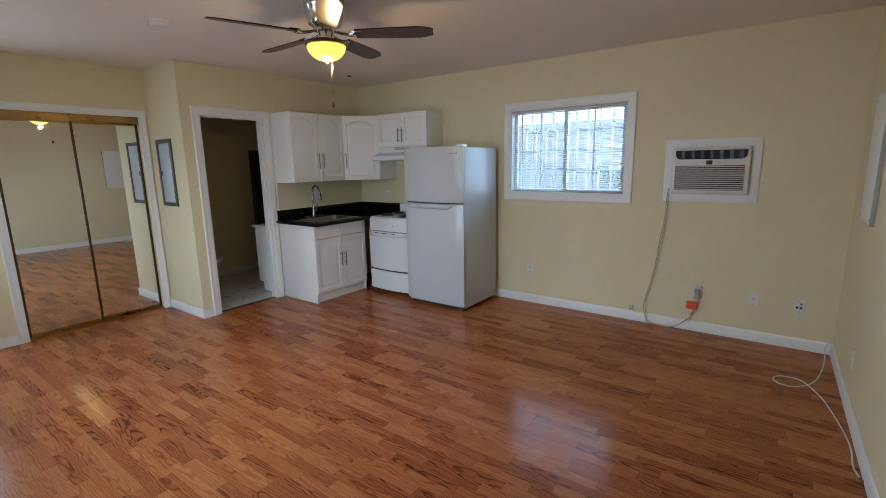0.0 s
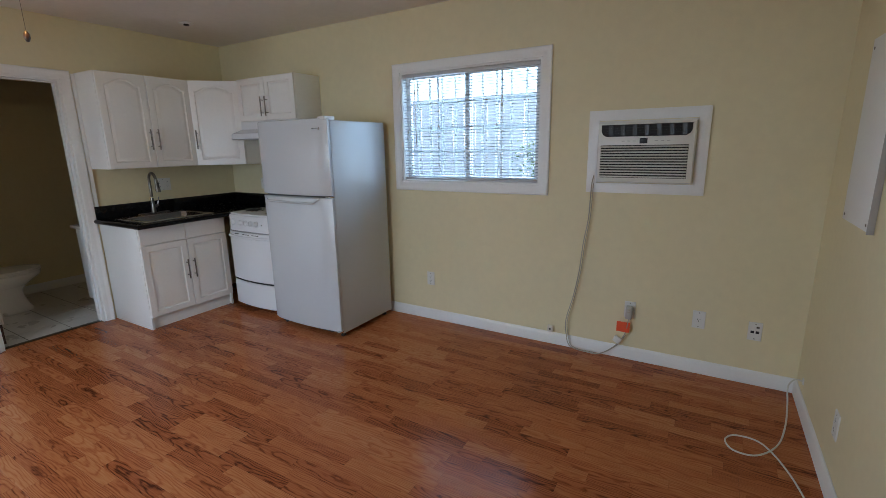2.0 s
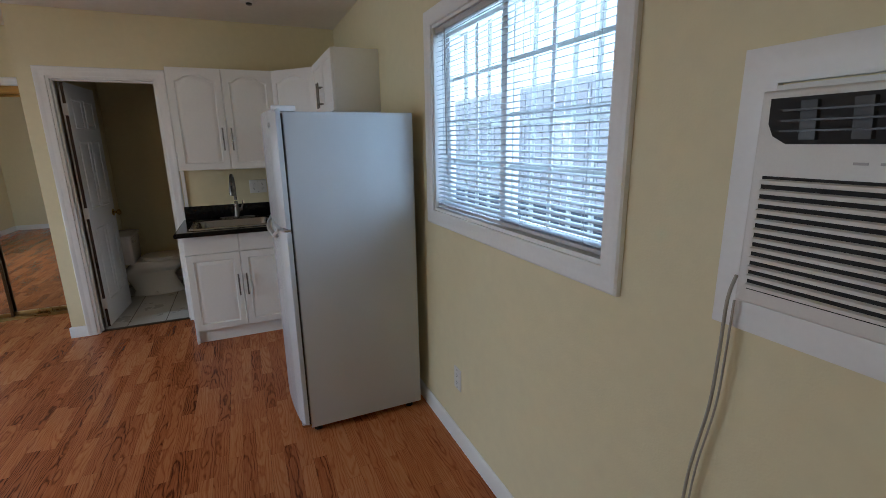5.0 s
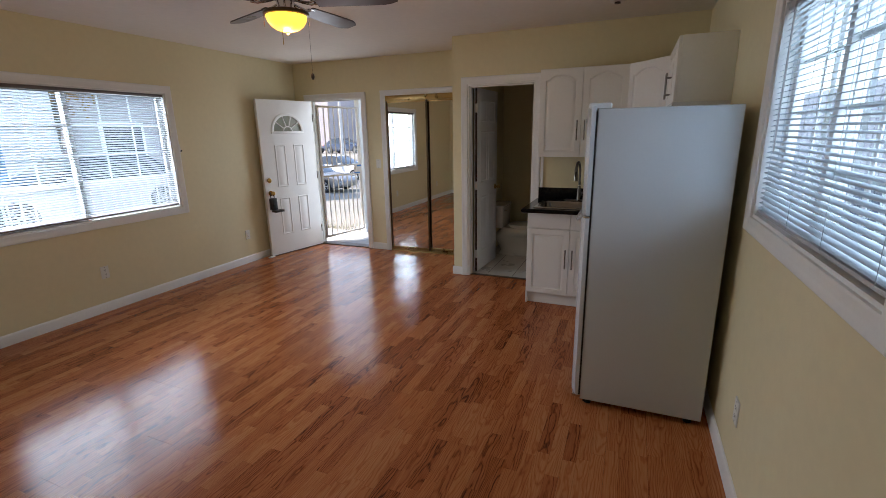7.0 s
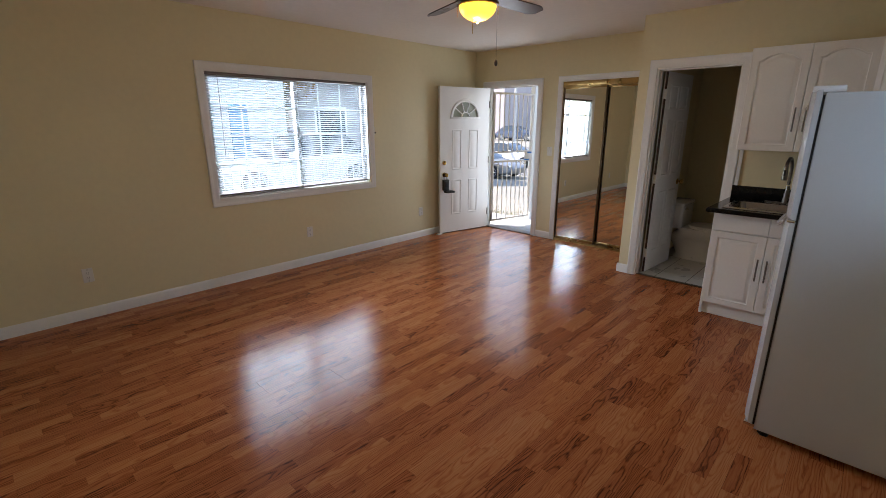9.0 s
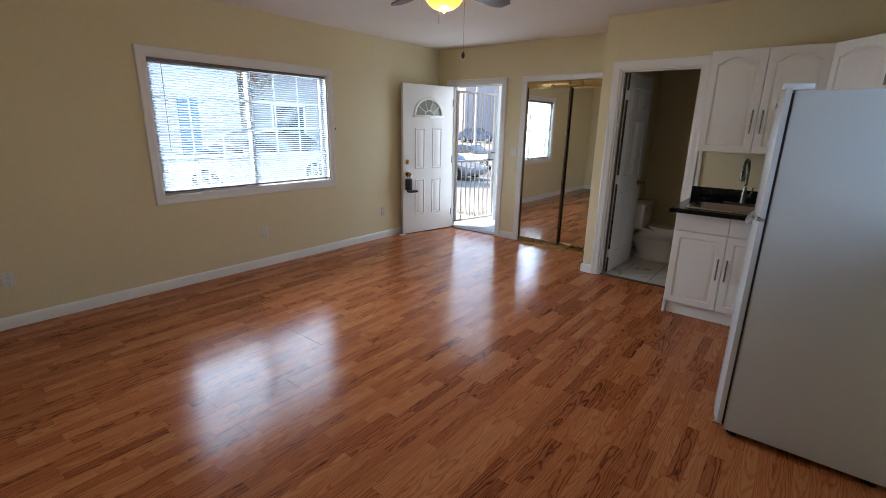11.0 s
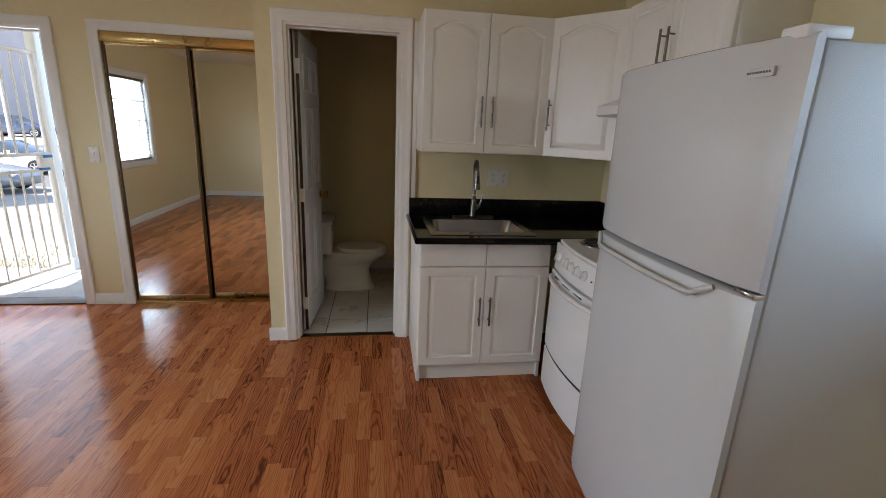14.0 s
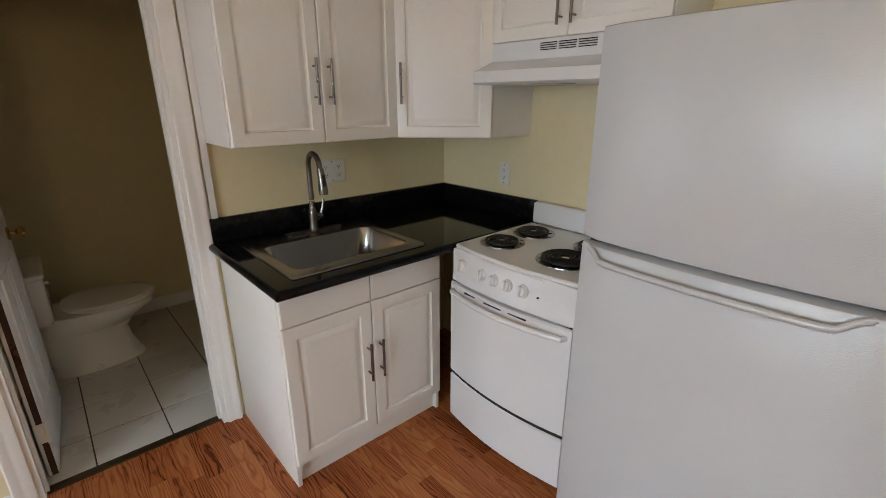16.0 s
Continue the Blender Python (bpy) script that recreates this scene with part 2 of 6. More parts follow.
M_GREYP = mat("grey_plastic", (0.42, 0.41, 0.39), 0.45, var=0.05, vscale=20)
M_CORD = mat("cream_cord", (0.66, 0.63, 0.55), 0.5, var=0.06, vscale=30)
M_ACCORD = mat("grey_cord", (0.38, 0.355, 0.30), 0.5, var=0.06, vscale=30)
M_TAG = mat("red_orange_tag", (0.80, 0.10, 0.03), 0.45, var=0.08, vscale=40)
M_CERAM = mat("white_porcelain", (0.78, 0.76, 0.70), 0.12, var=0.02)
M_WALNUT = mat("dark_walnut_blade", (0.035, 0.016, 0.011), 0.32, var=0.35, vscale=8, stretch=(1, 1, 1))
M_BOWL = glow("amber_lit_glass", (1.0, 0.50, 0.04), LAMP_FAN)
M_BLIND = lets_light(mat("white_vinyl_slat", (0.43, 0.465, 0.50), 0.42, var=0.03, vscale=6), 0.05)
M_VINYL = mat("white_vinyl_frame", (0.78, 0.79, 0.79), 0.35, var=0.03)
M_GLASS = glass("window_glass")
M_FANL = mat("frosted_fanlight_glass", (0.40, 0.43, 0.36), 0.18, var=0.08, vscale=8)
M_PANEL = mat("grey_enamelled_steel", (0.055, 0.075, 0.085), 0.4, 0.2, var=0.1, vscale=10)
M_PANELD = mat("pale_grey_enamel", (0.50, 0.56, 0.58), 0.35, var=0.06, vscale=8)
M_GATE = mat("beige_painted_iron", (0.64, 0.58, 0.52), 0.45, 0.1, var=0.15, vscale=15)
M_BLUE = mat("blue_tape", (0.02, 0.16, 0.45), 0.5)
M_CONC = mat("porch_concrete", (0.50, 0.50, 0.49), 0.85, var=0.12, vscale=2, bump=0.3, bscale=60)
M_GROUND = mat("bleached_dirt_lot", (0.21, 0.197, 0.17), 0.95, var=0.18, vscale=0.6, bump=0.5, bscale=25)
M_ASPH = mat("worn_asphalt", (0.09, 0.09, 0.09), 0.9, var=0.2, vscale=0.8, bump=0.4, bscale=40)
M_GRASS = mat("dry_grass", (0.16, 0.15, 0.05), 0.9, var=0.35, vscale=9)
M_LEAF = mat("yellowing_leaves", (0.30, 0.17, 0.03), 0.7, var=0.4, vscale=3, obj=0.0)
M_BARK = mat("grey_bark", (0.16, 0.13, 0.10), 0.9, var=0.3, vscale=6, bump=0.6, bscale=20)
M_STUC1 = mat("pale_stucco", (0.78, 0.76, 0.72), 0.9, var=0.08, vscale=0.8, bump=0.4, bscale=50)
M_STUC2 = mat("mauve_grey_stucco", (0.38, 0.34, 0.345), 0.9, var=0.1, vscale=0.8, bump=0.4, bscale=50)
M_STUC3 = mat("tan_stucco", (0.52, 0.38, 0.24), 0.9, var=0.1, vscale=0.8)
M_ROOFT = mat("orange_clay_roof", (0.50, 0.17, 0.07), 0.85, var=0.2, vscale=3)
M_BOARD = mat("pale_blue_grey_board", (0.19, 0.23, 0.30), 0.7, var=0.08, vscale=3, bump=0.2, bscale=40, obj=0.4)
M_DKGLASS = mat("dark_window", (0.03, 0.04, 0.05), 0.08)
M_CARG = mat("grey_car_paint", (0.20, 0.20, 0.20), 0.3, 0.4, coat=0.4)
M_CARW = mat("white_car_paint", (0.75, 0.75, 0.74), 0.25, coat=0.6)
M_CARB = mat("dark_blue_car_paint", (0.03, 0.04, 0.08), 0.25, 0.3, coat=0.6)
M_TYRE = mat("tyre_rubber", (0.02, 0.02, 0.02), 0.85)
M_RIM = mat("alloy_rim", (0.6, 0.6, 0.6), 0.3, 0.9)
M_BLUED = mat("blue_door_paint", (0.10, 0.30, 0.52), 0.5)
M_WOODP = mat("wood_pole", (0.55, 0.52, 0.48), 0.8, var=0.2, vscale=5)

# ---- building blocks ----
POSES = {}


def box(bm, x0, x1, y0, y1, z0, z1, bevel=0.0, seg=2):
    vs = [bm.verts.new((x, y, z)) for x in (x0, x1) for y in (y0, y1) for z in (z0, z1)]
    q = [(0, 1, 3, 2), (4, 6, 7, 5), (0, 4, 5, 1), (2, 3, 7, 6), (0, 2, 6, 4), (1, 5, 7, 3)]
    fs = [bm.faces.new([vs[i] for i in f]) for f in q]
    if bevel:
        es = list({e for f in fs for e in f.edges})
        bmesh.ops.bevel(bm, geom=es, offset=bevel, segments=seg, affect="EDGES", profile=0.5)
    return bm


def loft(bm, loops, cap0=True, cap1=True, closed=True):
    rows = [[bm.verts.new(p) for p in loop] for loop in loops]
    n = len(rows[0])
    for a, b in zip(rows, rows[1:]):
        for i in range(n if closed else n - 1):
            j = (i + 1) % n
            bm.faces.new((a[i], a[j], b[j], b[i]))
    if cap0:
        bm.faces.new(rows[0][::-1])
    if cap1:
        bm.faces.new(rows[-1])
    return bm


def ring(c, u, v, r, n, s=1.0):
    return [c + u * (r * math.cos(2 * math.pi * i / n)) + v * (r * s * math.sin(2 * math.pi * i / n)) for i in range(n)]


def cyl(bm, p0, p1, r0, r1=None, n=16):
    p0, p1 = Vector(p0), Vector(p1)
    r1 = r0 if r1 is None else r1
    d = (p1 - p0).normalized()
    u = d.orthogonal().normalized()
    v = d.cross(u)
    return loft(bm, [ring(p0, u, v, r0, n), ring(p1, u, v, r1, n)])


def tube(bm, pts, r, n=8):
    pts = [Vector(p) for p in pts]
    loops, u = [], None
    for i, p in enumerate(pts):
        d = (pts[min(i + 1, len(pts) - 1)] - pts[max(i - 1, 0)]).normalized()
        u = d.orthogonal().normalized() if u is None else (u - d * u.dot(d)).normalized()
        rad = r[i] if isinstance(r, (list, tuple)) else r
        loops.append(ring(p, u, d.cross(u), rad, n))
    return loft(bm, loops)


def smooth_path(pts, k=6):
    """A Catmull-Rom curve through the points."""
    pts = [Vector(p) for p in pts]
    out = []
    for i in range(len(pts) - 1):
        a, b, c, d = pts[max(i - 1, 0)], pts[i], pts[i + 1], pts[min(i + 2, len(pts) - 1)]
        for j in range(k):
            t = j / k
            out.append(0.5 * ((2 * b) + (c - a) * t + (2 * a - 5 * b + 4 * c - d) * t * t + (3 * b - a - 3 * c + d) * t ** 3))
    return out + [pts[-1]]


def lathe(bm, profile, c=(0, 0, 0), n=28, axis="z"):
    """Turns (radius, height) pairs about an upright or lying axis."""
    c = Vector(c)
    ax = {"z": (Vector((1, 0, 0)), Vector((0, 1, 0)), Vector((0, 0, 1))),
          "x": (Vector((0, 1, 0)), Vector((0, 0, 1)), Vector((1, 0, 0))),
          "y": (Vector((0, 0, 1)), Vector((1, 0, 0)), Vector((0, 1, 0)))}[axis]
    return loft(bm, [ring(c + ax[2] * h, ax[0], ax[1], max(r, 1e-4), n) for r, h in profile])


def rrect(cx, cy, hx, hy, r, z, n=5):
    out = []
    for sx, sy, a0 in ((1, 1, 0), (-1, 1, 90), (-1, -1, 180), (1, -1, 270)):
        for i in range(n + 1):
            a = radians(a0 + 90 * i / n)
            out.append(Vector((cx + sx * (hx - r) + r * math.cos(a), cy + sy * (hy - r) + r * math.sin(a), z)))
    return out


def mesh_of(name, bm, material, soft=True):
    bmesh.ops.recalc_face_normals(bm, faces=bm.faces)
    me = bpy.data.meshes.new(name)
    bm.to_mesh(me)
    bm.free()
    if material:
        me.materials.append(material)
    if soft and len(me.polygons):
        me.shade_smooth()
        me.set_sharp_from_angle(angle=radians(35))
    return me


def thing(name, loc=(0, 0, 0), rz=0.0, label="", category="", group=""):
    ob = new(name)
    ob.matrix_basis = pose(*loc, 0, 0, rz)
    ob.empty_display_size = 0.05
    POSES[ob] = ob.matrix_basis.copy()
    return tagged(ob, label, category, group)


def part(name, bm, material, parent, label="", local=False):
    """One mesh under a thing or part; built in the world's metres unless local."""
    me = mesh_of(name, bm, material)
    if not local:
        me.transform(POSES[parent].inverted())
    ob = new(name, me)
    ob.parent = parent
    POSES[ob] = POSES[parent]
    if label:
        ob["label"] = label
    return ob


def solo(name, bm, material, label="", category="", kind="", group=""):
    """A thing or piece of the setting that is a single mesh, built in the world's metres."""
    ob = new(name, mesh_of(name, bm, material))
    POSES[ob] = Matrix.Identity(4)
    return tagged(ob, label, category, group, kind)


def B():
    return bmesh.new()


def trim_frame(bm, a0, a1, z0, z1, profile, place, closed):
    """A mitred moulding round an opening; profile in (outwards, proud) pairs."""
    if closed:
        corners = [(a0, z0, -1, -1), (a0, z1, -1, 1), (a1, z1, 1, 1), (a1, z0, 1, -1)]
    else:
        corners = [(a0, z0, -1, 0), (a0, z1, -1, 1), (a1, z1, 1, 1), (a1, z0, 1, 0)]
    loops = [[place(a + sa * u, z + sz * u, v) for u, v in profile] for a, z, sa, sz in corners]
    if closed:
        rows = [[bm.verts.new(p) for p in lp] for lp in loops]
        n = len(profile)
        for k in range(4):
            a, b = rows[k], rows[(k + 1) % 4]
            for i in range(n):
                j = (i + 1) % n
                bm.faces.new((a[i], a[j], b[j], b[i]))
    else:
        loft(bm, loops)
    return bm


CASING = [(0.0, 0.0), (0.0, 0.010), (0.008, 0.014), (0.030, 0.011), (0.040, 0.013), (0.052, 0.019), (0.062, 0.019), (0.068, 0.014), (0.068, 0.0)]


def wall(name, axis, c0, c1, a0, a1, z0, z1, holes, material, label):
    """A wall of real thickness with openings cut through it. axis: the one that it faces."""
    bm = B()
    cuts_a = sorted({a0, a1, *[h[0] for h in holes], *[h[1] for h in holes]})
    cuts_z = sorted({z0, z1, *[h[2] for h in holes], *[h[3] for h in holes]})
    grid = {}

    def v(a, c, z):
        k = (round(a, 5), round(c, 5), round(z, 5))
        if k not in grid:
            grid[k] = bm.verts.new((c, a, z) if axis == "x" else (a, c, z))
        return grid[k]

    def solid(i, j):
        if not (0 <= i < len(cuts_a) - 1 and 0 <= j < len(cuts_z) - 1):
            return False
        am, zm = (cuts_a[i] + cuts_a[i + 1]) / 2, (cuts_z[j] + cuts_z[j + 1]) / 2
        return not any(h[0] < am < h[1] and h[2] < zm < h[3] for h in holes)

    for i in range(len(cuts_a) - 1):
        for j in range(len(cuts_z) - 1):
            if not solid(i, j):
                continue
            p, q, r, s = cuts_a[i], cuts_a[i + 1], cuts_z[j], cuts_z[j + 1]
            for c in (c0, c1):
                bm.faces.new((v(p, c, r), v(q, c, r), v(q, c, s), v(p, c, s)))
            for di, dj, e in ((-1, 0, (p, p, r, s)), (1, 0, (q, q, r, s)), (0, -1, (p, q, r, r)), (0, 1, (p, q, s, s))):
                if not solid(i + di, j + dj):
                    bm.faces.new((v(e[0], c0, e[2]), v(e[1], c0, e[3]), v(e[1], c1, e[3]), v(e[0], c1, e[2])))
    return solo(name, bm, material, label, "wall", "structure")

# ---- the rooms ----
HOLE_W1 = (-3.18, -1.372, 0.845, 2.010)       # south window: x0, x1, z0, z1
HOLE_W2 = (-2.135, -0.942, 1.190, 2.058)      # north window
HOLE_AC = (-0.542, 0.024, 1.226, 1.617)
HOLE_D1 = (-0.235, 0.625, -0.3, 2.045)       # front door: y0, y1, z0, z1
HOLE_D2 = (2.362, 3.066, -0.3, 2.050)        # bathroom door
HOLE_CL = (0.978, 2.115, -0.3, 2.045)        # closet

wall("wall_south", "y", SOUTH - THICK, SOUTH, WEST - THICK, EAST + THICK, -0.3, CEIL + 0.1, [HOLE_W1], M_WALL, "cream painted plaster wall with the wide window")
wall("wall_north", "y", NORTH, NORTH + THICK, -6.10, EAST + THICK, -0.3, CEIL + 0.1, [HOLE_W2, HOLE_AC], M_WALL, "cream painted plaster wall behind the kitchen")
wall("wall_east", "x", EAST, EAST + THICK, SOUTH, NORTH, -0.3, CEIL + 0.1, [], M_WALL, "plain cream painted plaster end wall")
wall("wall_entry", "x", WEST - THICK, WEST, SOUTH, JOG, -0.3, CEIL + 0.1, [HOLE_D1, HOLE_CL], M_WALL, "cream painted wall with front door and closet")
wall("wall_bathroom_front", "x", BATHW - THICK, BATHW, JOG, NORTH, -0.3, CEIL + 0.1, [HOLE_D2], M_WALL, "cream painted wall between kitchen and bathroom")
wall("wall_jog", "y", JOG, JOG + THICK, -6.10, BATHW - THICK, -0.3, CEIL + 0.1, [], M_WALL, "short cream painted return wall beside the closet")
wall("wall_bathroom_back", "x", -6.21, -6.10, 0.80, NORTH + THICK, -0.3, CEIL + 0.1, [], M_WALL, "dim cream painted bathroom back wall")
wall("wall_closet_side", "y", 0.80, 0.86, -6.10, WEST - THICK, -0.3, CEIL + 0.1, [], M_WALL, "closet side wall painted cream")

solo("ceiling", box(B(), -6.21, EAST + THICK, SOUTH - THICK, NORTH + THICK, CEIL, CEIL + 0.05), M_CEIL, "white lightly textured plaster ceiling", "ceiling", "structure")
bm = B()
# deep south overhang is unseen, added to keep direct sun off the wide window
box(bm, -6.25, EAST + 0.35, SOUTH - 1.25, NORTH + 0.45, CEIL + 0.12, CEIL + 0.30)
box(bm, -6.15, -5.26, SOUTH - 0.45, 0.80, CEIL - 0.17, CEIL - 0.05)
box(bm, -6.22, -6.12, SOUTH - 0.45, 0.80, CEIL - 0.28, CEIL + 0.02)
solo("roof", bm, M_TRIM, "flat roof with white painted porch eaves and an added, unseen deep south eave", "roof", "structure")


def baseboard(name, axis, c, sgn, a0, a1):
    prof = [(0.0, 0.0), (0.014, 0.0), (0.014, 0.070), (0.010, 0.082), (0.004, 0.090), (0.0, 0.090)]
    loops = []
    for a in (a0, a1):
        loops.append([Vector((c + sgn * p, a, z)) if axis == "x" else Vector((a, c + sgn * p, z)) for p, z in prof])
    return solo(name, loft(B(), loops), M_TRIM, "white painted wooden baseboard", "baseboard", "structure")


baseboard("baseboard_north", "y", NORTH, -1, -2.985, EAST)
baseboard("baseboard_east", "x", EAST, -1, SOUTH + 0.015, NORTH - 0.015)
baseboard("baseboard_south", "y", SOUTH, 1, WEST, EAST)
baseboard("baseboard_entry", "x", WEST, 1, 0.690, 0.909)
baseboard("baseboard_jog", "y", JOG, -1, WEST + 0.002, BATHW)
baseboard("baseboard_bathroom_front", "x", BATHW, 1, JOG - 0.014, 2.293)
baseboard("baseboard_bathroom_back", "x", -6.10, 1, JOG + THICK, NORTH)

# casings round doors, closet and windows
at_x = lambda c, s: (lambda a, z, v: Vector((c + s * v, a, z)))
at_y = lambda c, s: (lambda a, z, v: Vector((a, c + s * v, z)))
solo("trim_front_door", trim_frame(B(), HOLE_D1[0] + 0.004, HOLE_D1[1] - 0.004, 0.0, HOLE_D1[3] - 0.004, CASING, at_x(WEST, 1), False), M_TRIM, "white moulded wooden front door casing", "door casing", "structure")
solo("trim_closet", trim_frame(B(), HOLE_CL[0], HOLE_CL[1], 0.0, HOLE_CL[3], CASING, at_x(WEST, 1), False), M_TRIM, "white moulded wooden closet casing", "door casing", "structure")
solo("trim_bathroom_door", trim_frame(B(), HOLE_D2[0], HOLE_D2[1], 0.0, HOLE_D2[3], CASING, at_x(BATHW, 1), False), M_TRIM, "white moulded wooden bathroom door casing", "door casing", "structure")


def jamb(name, x0, x1, y0, y1, z1, stop):
    """The lining of a doorway, with the stop that the leaf closes on."""
    bm = B()
    t = 0.018
    box(bm, x0, x1, y0, y0 + t, 0.0, z1)
    box(bm, x0, x1, y1 - t, y1, 0.0, z1)
    box(bm, x0, x1, y0 + t, y1 - t, z1 - t, z1)
    box(bm, stop, stop + 0.03, y0 + t, y0 + t + 0.011, 0.0, z1 - t)
    box(bm, stop, stop + 0.03, y1 - t - 0.011, y1 - t, 0.0, z1 - t)
    box(bm, stop, stop + 0.03, y0 + t + 0.011, y1 - t - 0.011, z1 - t - 0.011, z1 - t)
    return solo(name, bm, M_TRIM, "white painted door lining with stop", "door frame", "structure")


jamb("jamb_front_door", WEST - THICK - 0.01, WEST + 0.001, HOLE_D1[0], HOLE_D1[1], HOLE_D1[3], WEST - 0.085)
jamb("jamb_bathroom_door", BATHW - THICK - 0.002, BATHW + 0.001, HOLE_D2[0], HOLE_D2[1], HOLE_D2[3], BATHW - 0.07)
solo("threshold_front_door", box(B(), WEST - THICK - 0.03, WEST + 0.012, HOLE_D1[0] + 0.019, HOLE_D1[1] - 0.019, -0.03, 0.012, 0.004), M_BRONZE, "dark metal door threshold", "threshold", "structure")
solo("threshold_bathroom", box(B(), BATHW - 0.075, BATHW - 0.030, HOLE_D2[0] + 0.019, HOLE_D2[1] - 0.019, -0.01, 0.006, 0.002), M_BRONZE, "dark worn transition strip between laminate and tile", "threshold", "structure")

# ---- windows ----


def window(name, axis_c, s, hole, cols, rows, label, sill):
    """A sliding window: casing, lining, two sashes, grid bars and panes. s: the way from the wall into the room."""
    x0, x1, z0, z1 = hole
    w = thing(name, ((x0 + x1) / 2, axis_c, z0), 0, label, "window")
    w["kind"] = "structure"
    pl = at_y(axis_c, s)
    part("casing", trim_frame(B(), x0, x1, z0, z1, CASING, pl, True), M_TRIM, w)
    bm = B()
    t = 0.014
    y0, y1 = sorted((axis_c, axis_c - s * THICK))
    box(bm, x0, x0 + t, y0, y1, z0, z1)
    box(bm, x1 - t, x1, y0, y1, z0, z1)
    box(bm, x0 + t, x1 - t, y0, y1, z0, z0 + t)
    box(bm, x0 + t, x1 - t, y0, y1, z1 - t, z1)
    part("window_lining", bm, M_TRIM, w)
    mid = (x0 + x1) / 2
    for k, (a, b, d) in enumerate(((x0 + t, mid + 0.02, 0.080), (mid - 0.02, x1 - t, 0.050))):
        yc = axis_c - s * d
        bm = B()
        f = 0.038
        za, zb = z0 + t, z1 - t
        box(bm, a, a + f, yc - 0.014, yc + 0.014, za, zb, 0.002)
        box(bm, b - f, b, yc - 0.014, yc + 0.014, za, zb, 0.002)
        box(bm, a + f, b - f, yc - 0.014, yc + 0.014, za, za + f, 0.002)
        box(bm, a + f, b - f, yc - 0.014, yc + 0.014, zb - f, zb, 0.002)
        sash = part("sash", bm, M_VINYL, w)
        for i in range(1, cols):
            x = a + f + (b - a - 2 * f) * i / cols
            part("grid_bar", box(B(), x - 0.008, x + 0.008, yc - 0.007, yc - 0.003, za + f, zb - f), M_VINYL, sash)
        for i in range(1, rows):
            z = za + f + (zb - za - 2 * f) * i / rows
            part("grid_bar", box(B(), a + f, b - f, yc + 0.003, yc + 0.007, z - 0.008, z + 0.008), M_VINYL, sash)
        pane = part("pane", box(B(), a + f, b - f, yc - 0.0015, yc + 0.0015, za + f, zb - f), M_GLASS, sash)
        pane.visible_shadow = False
    return w


window("window_1", SOUTH, 1, HOLE_W1, 3, 4, "wide white sliding window with divided panes", True)
window("window_2", NORTH, -1, HOLE_W2, 2, 4, "small white sliding window with divided panes", True)


def blind(name, axis_c, s, x0, x1, z0, z1, tilt, rail, label):
    """A mini blind: headrail, slats, ladder cords, wand and bottom rail."""
    yc = axis_c - s * 0.022
    b = thing(name, ((x0 + x1) / 2, yc, z1), 0, label, "window blind")
    bm = B()
    box(bm, x0, x1, yc - 0.014, yc + 0.014, z1 - 0.026, z1, 0.002)
    part("headrail", bm, rail, b)
    pitch, half = 0.0213, (x1 - x0) / 2 - 0.004
    sl = B()
    prof = [(-0.0125, 0.0), (-0.006, 0.0016), (0.0, 0.0021), (0.006, 0.0016), (0.0125, 0.0)]
    prof += [(u, v - 0.0007) for u, v in reversed(prof)]
    loft(sl, [[Vector((x, u, v)) for u, v in prof] for x in (-half, half)])
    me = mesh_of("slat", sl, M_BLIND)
    n = int((z1 - 0.034 - z0 - 0.022) / pitch)
    for i in range(n + 1):
        o = new("slat", me)
        o.parent = b
        z = z1 - 0.038 - i * pitch
        o.matrix_basis = pose(random.uniform(-0.001, 0.001), 0, z - z1, tilt + random.uniform(-1.0, 1.0), random.uniform(-0.05, 0.05), 0)
    part("bottom_rail", box(B(), x0 + 0.003, x1 - 0.003, yc - 0.012, yc + 0.012, z0, z0 + 0.014, 0.003), rail, b)
    for k in (0.07, 0.36, 0.64, 0.93):
        x = x0 + (x1 - x0) * k
        for dy in (-0.013, 0.013):
            part("ladder_cord", cyl(B(), (x, yc + dy, z0 + 0.01), (x, yc + dy, z1 - 0.02), 0.0009, n=5), M_BLIND, b)
    xw = x0 + (x1 - x0) * 0.10 if s < 0 else x1 - (x1 - x0) * 0.06
    part("wand", cyl(B(), (xw, yc + s * 0.018, z1 - 0.02), (xw + 0.01, yc + s * 0.018, z1 - 0.02 - (z1 - z0) * 0.66), 0.0035, n=6), M_GREYP, b)
    return b


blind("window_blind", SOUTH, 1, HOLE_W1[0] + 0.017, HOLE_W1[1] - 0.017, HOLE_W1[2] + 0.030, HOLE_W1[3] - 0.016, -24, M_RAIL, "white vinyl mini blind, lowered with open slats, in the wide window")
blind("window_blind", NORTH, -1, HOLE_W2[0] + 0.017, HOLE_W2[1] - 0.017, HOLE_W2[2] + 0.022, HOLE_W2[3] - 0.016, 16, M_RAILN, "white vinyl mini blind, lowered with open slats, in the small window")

# ---- doors ----


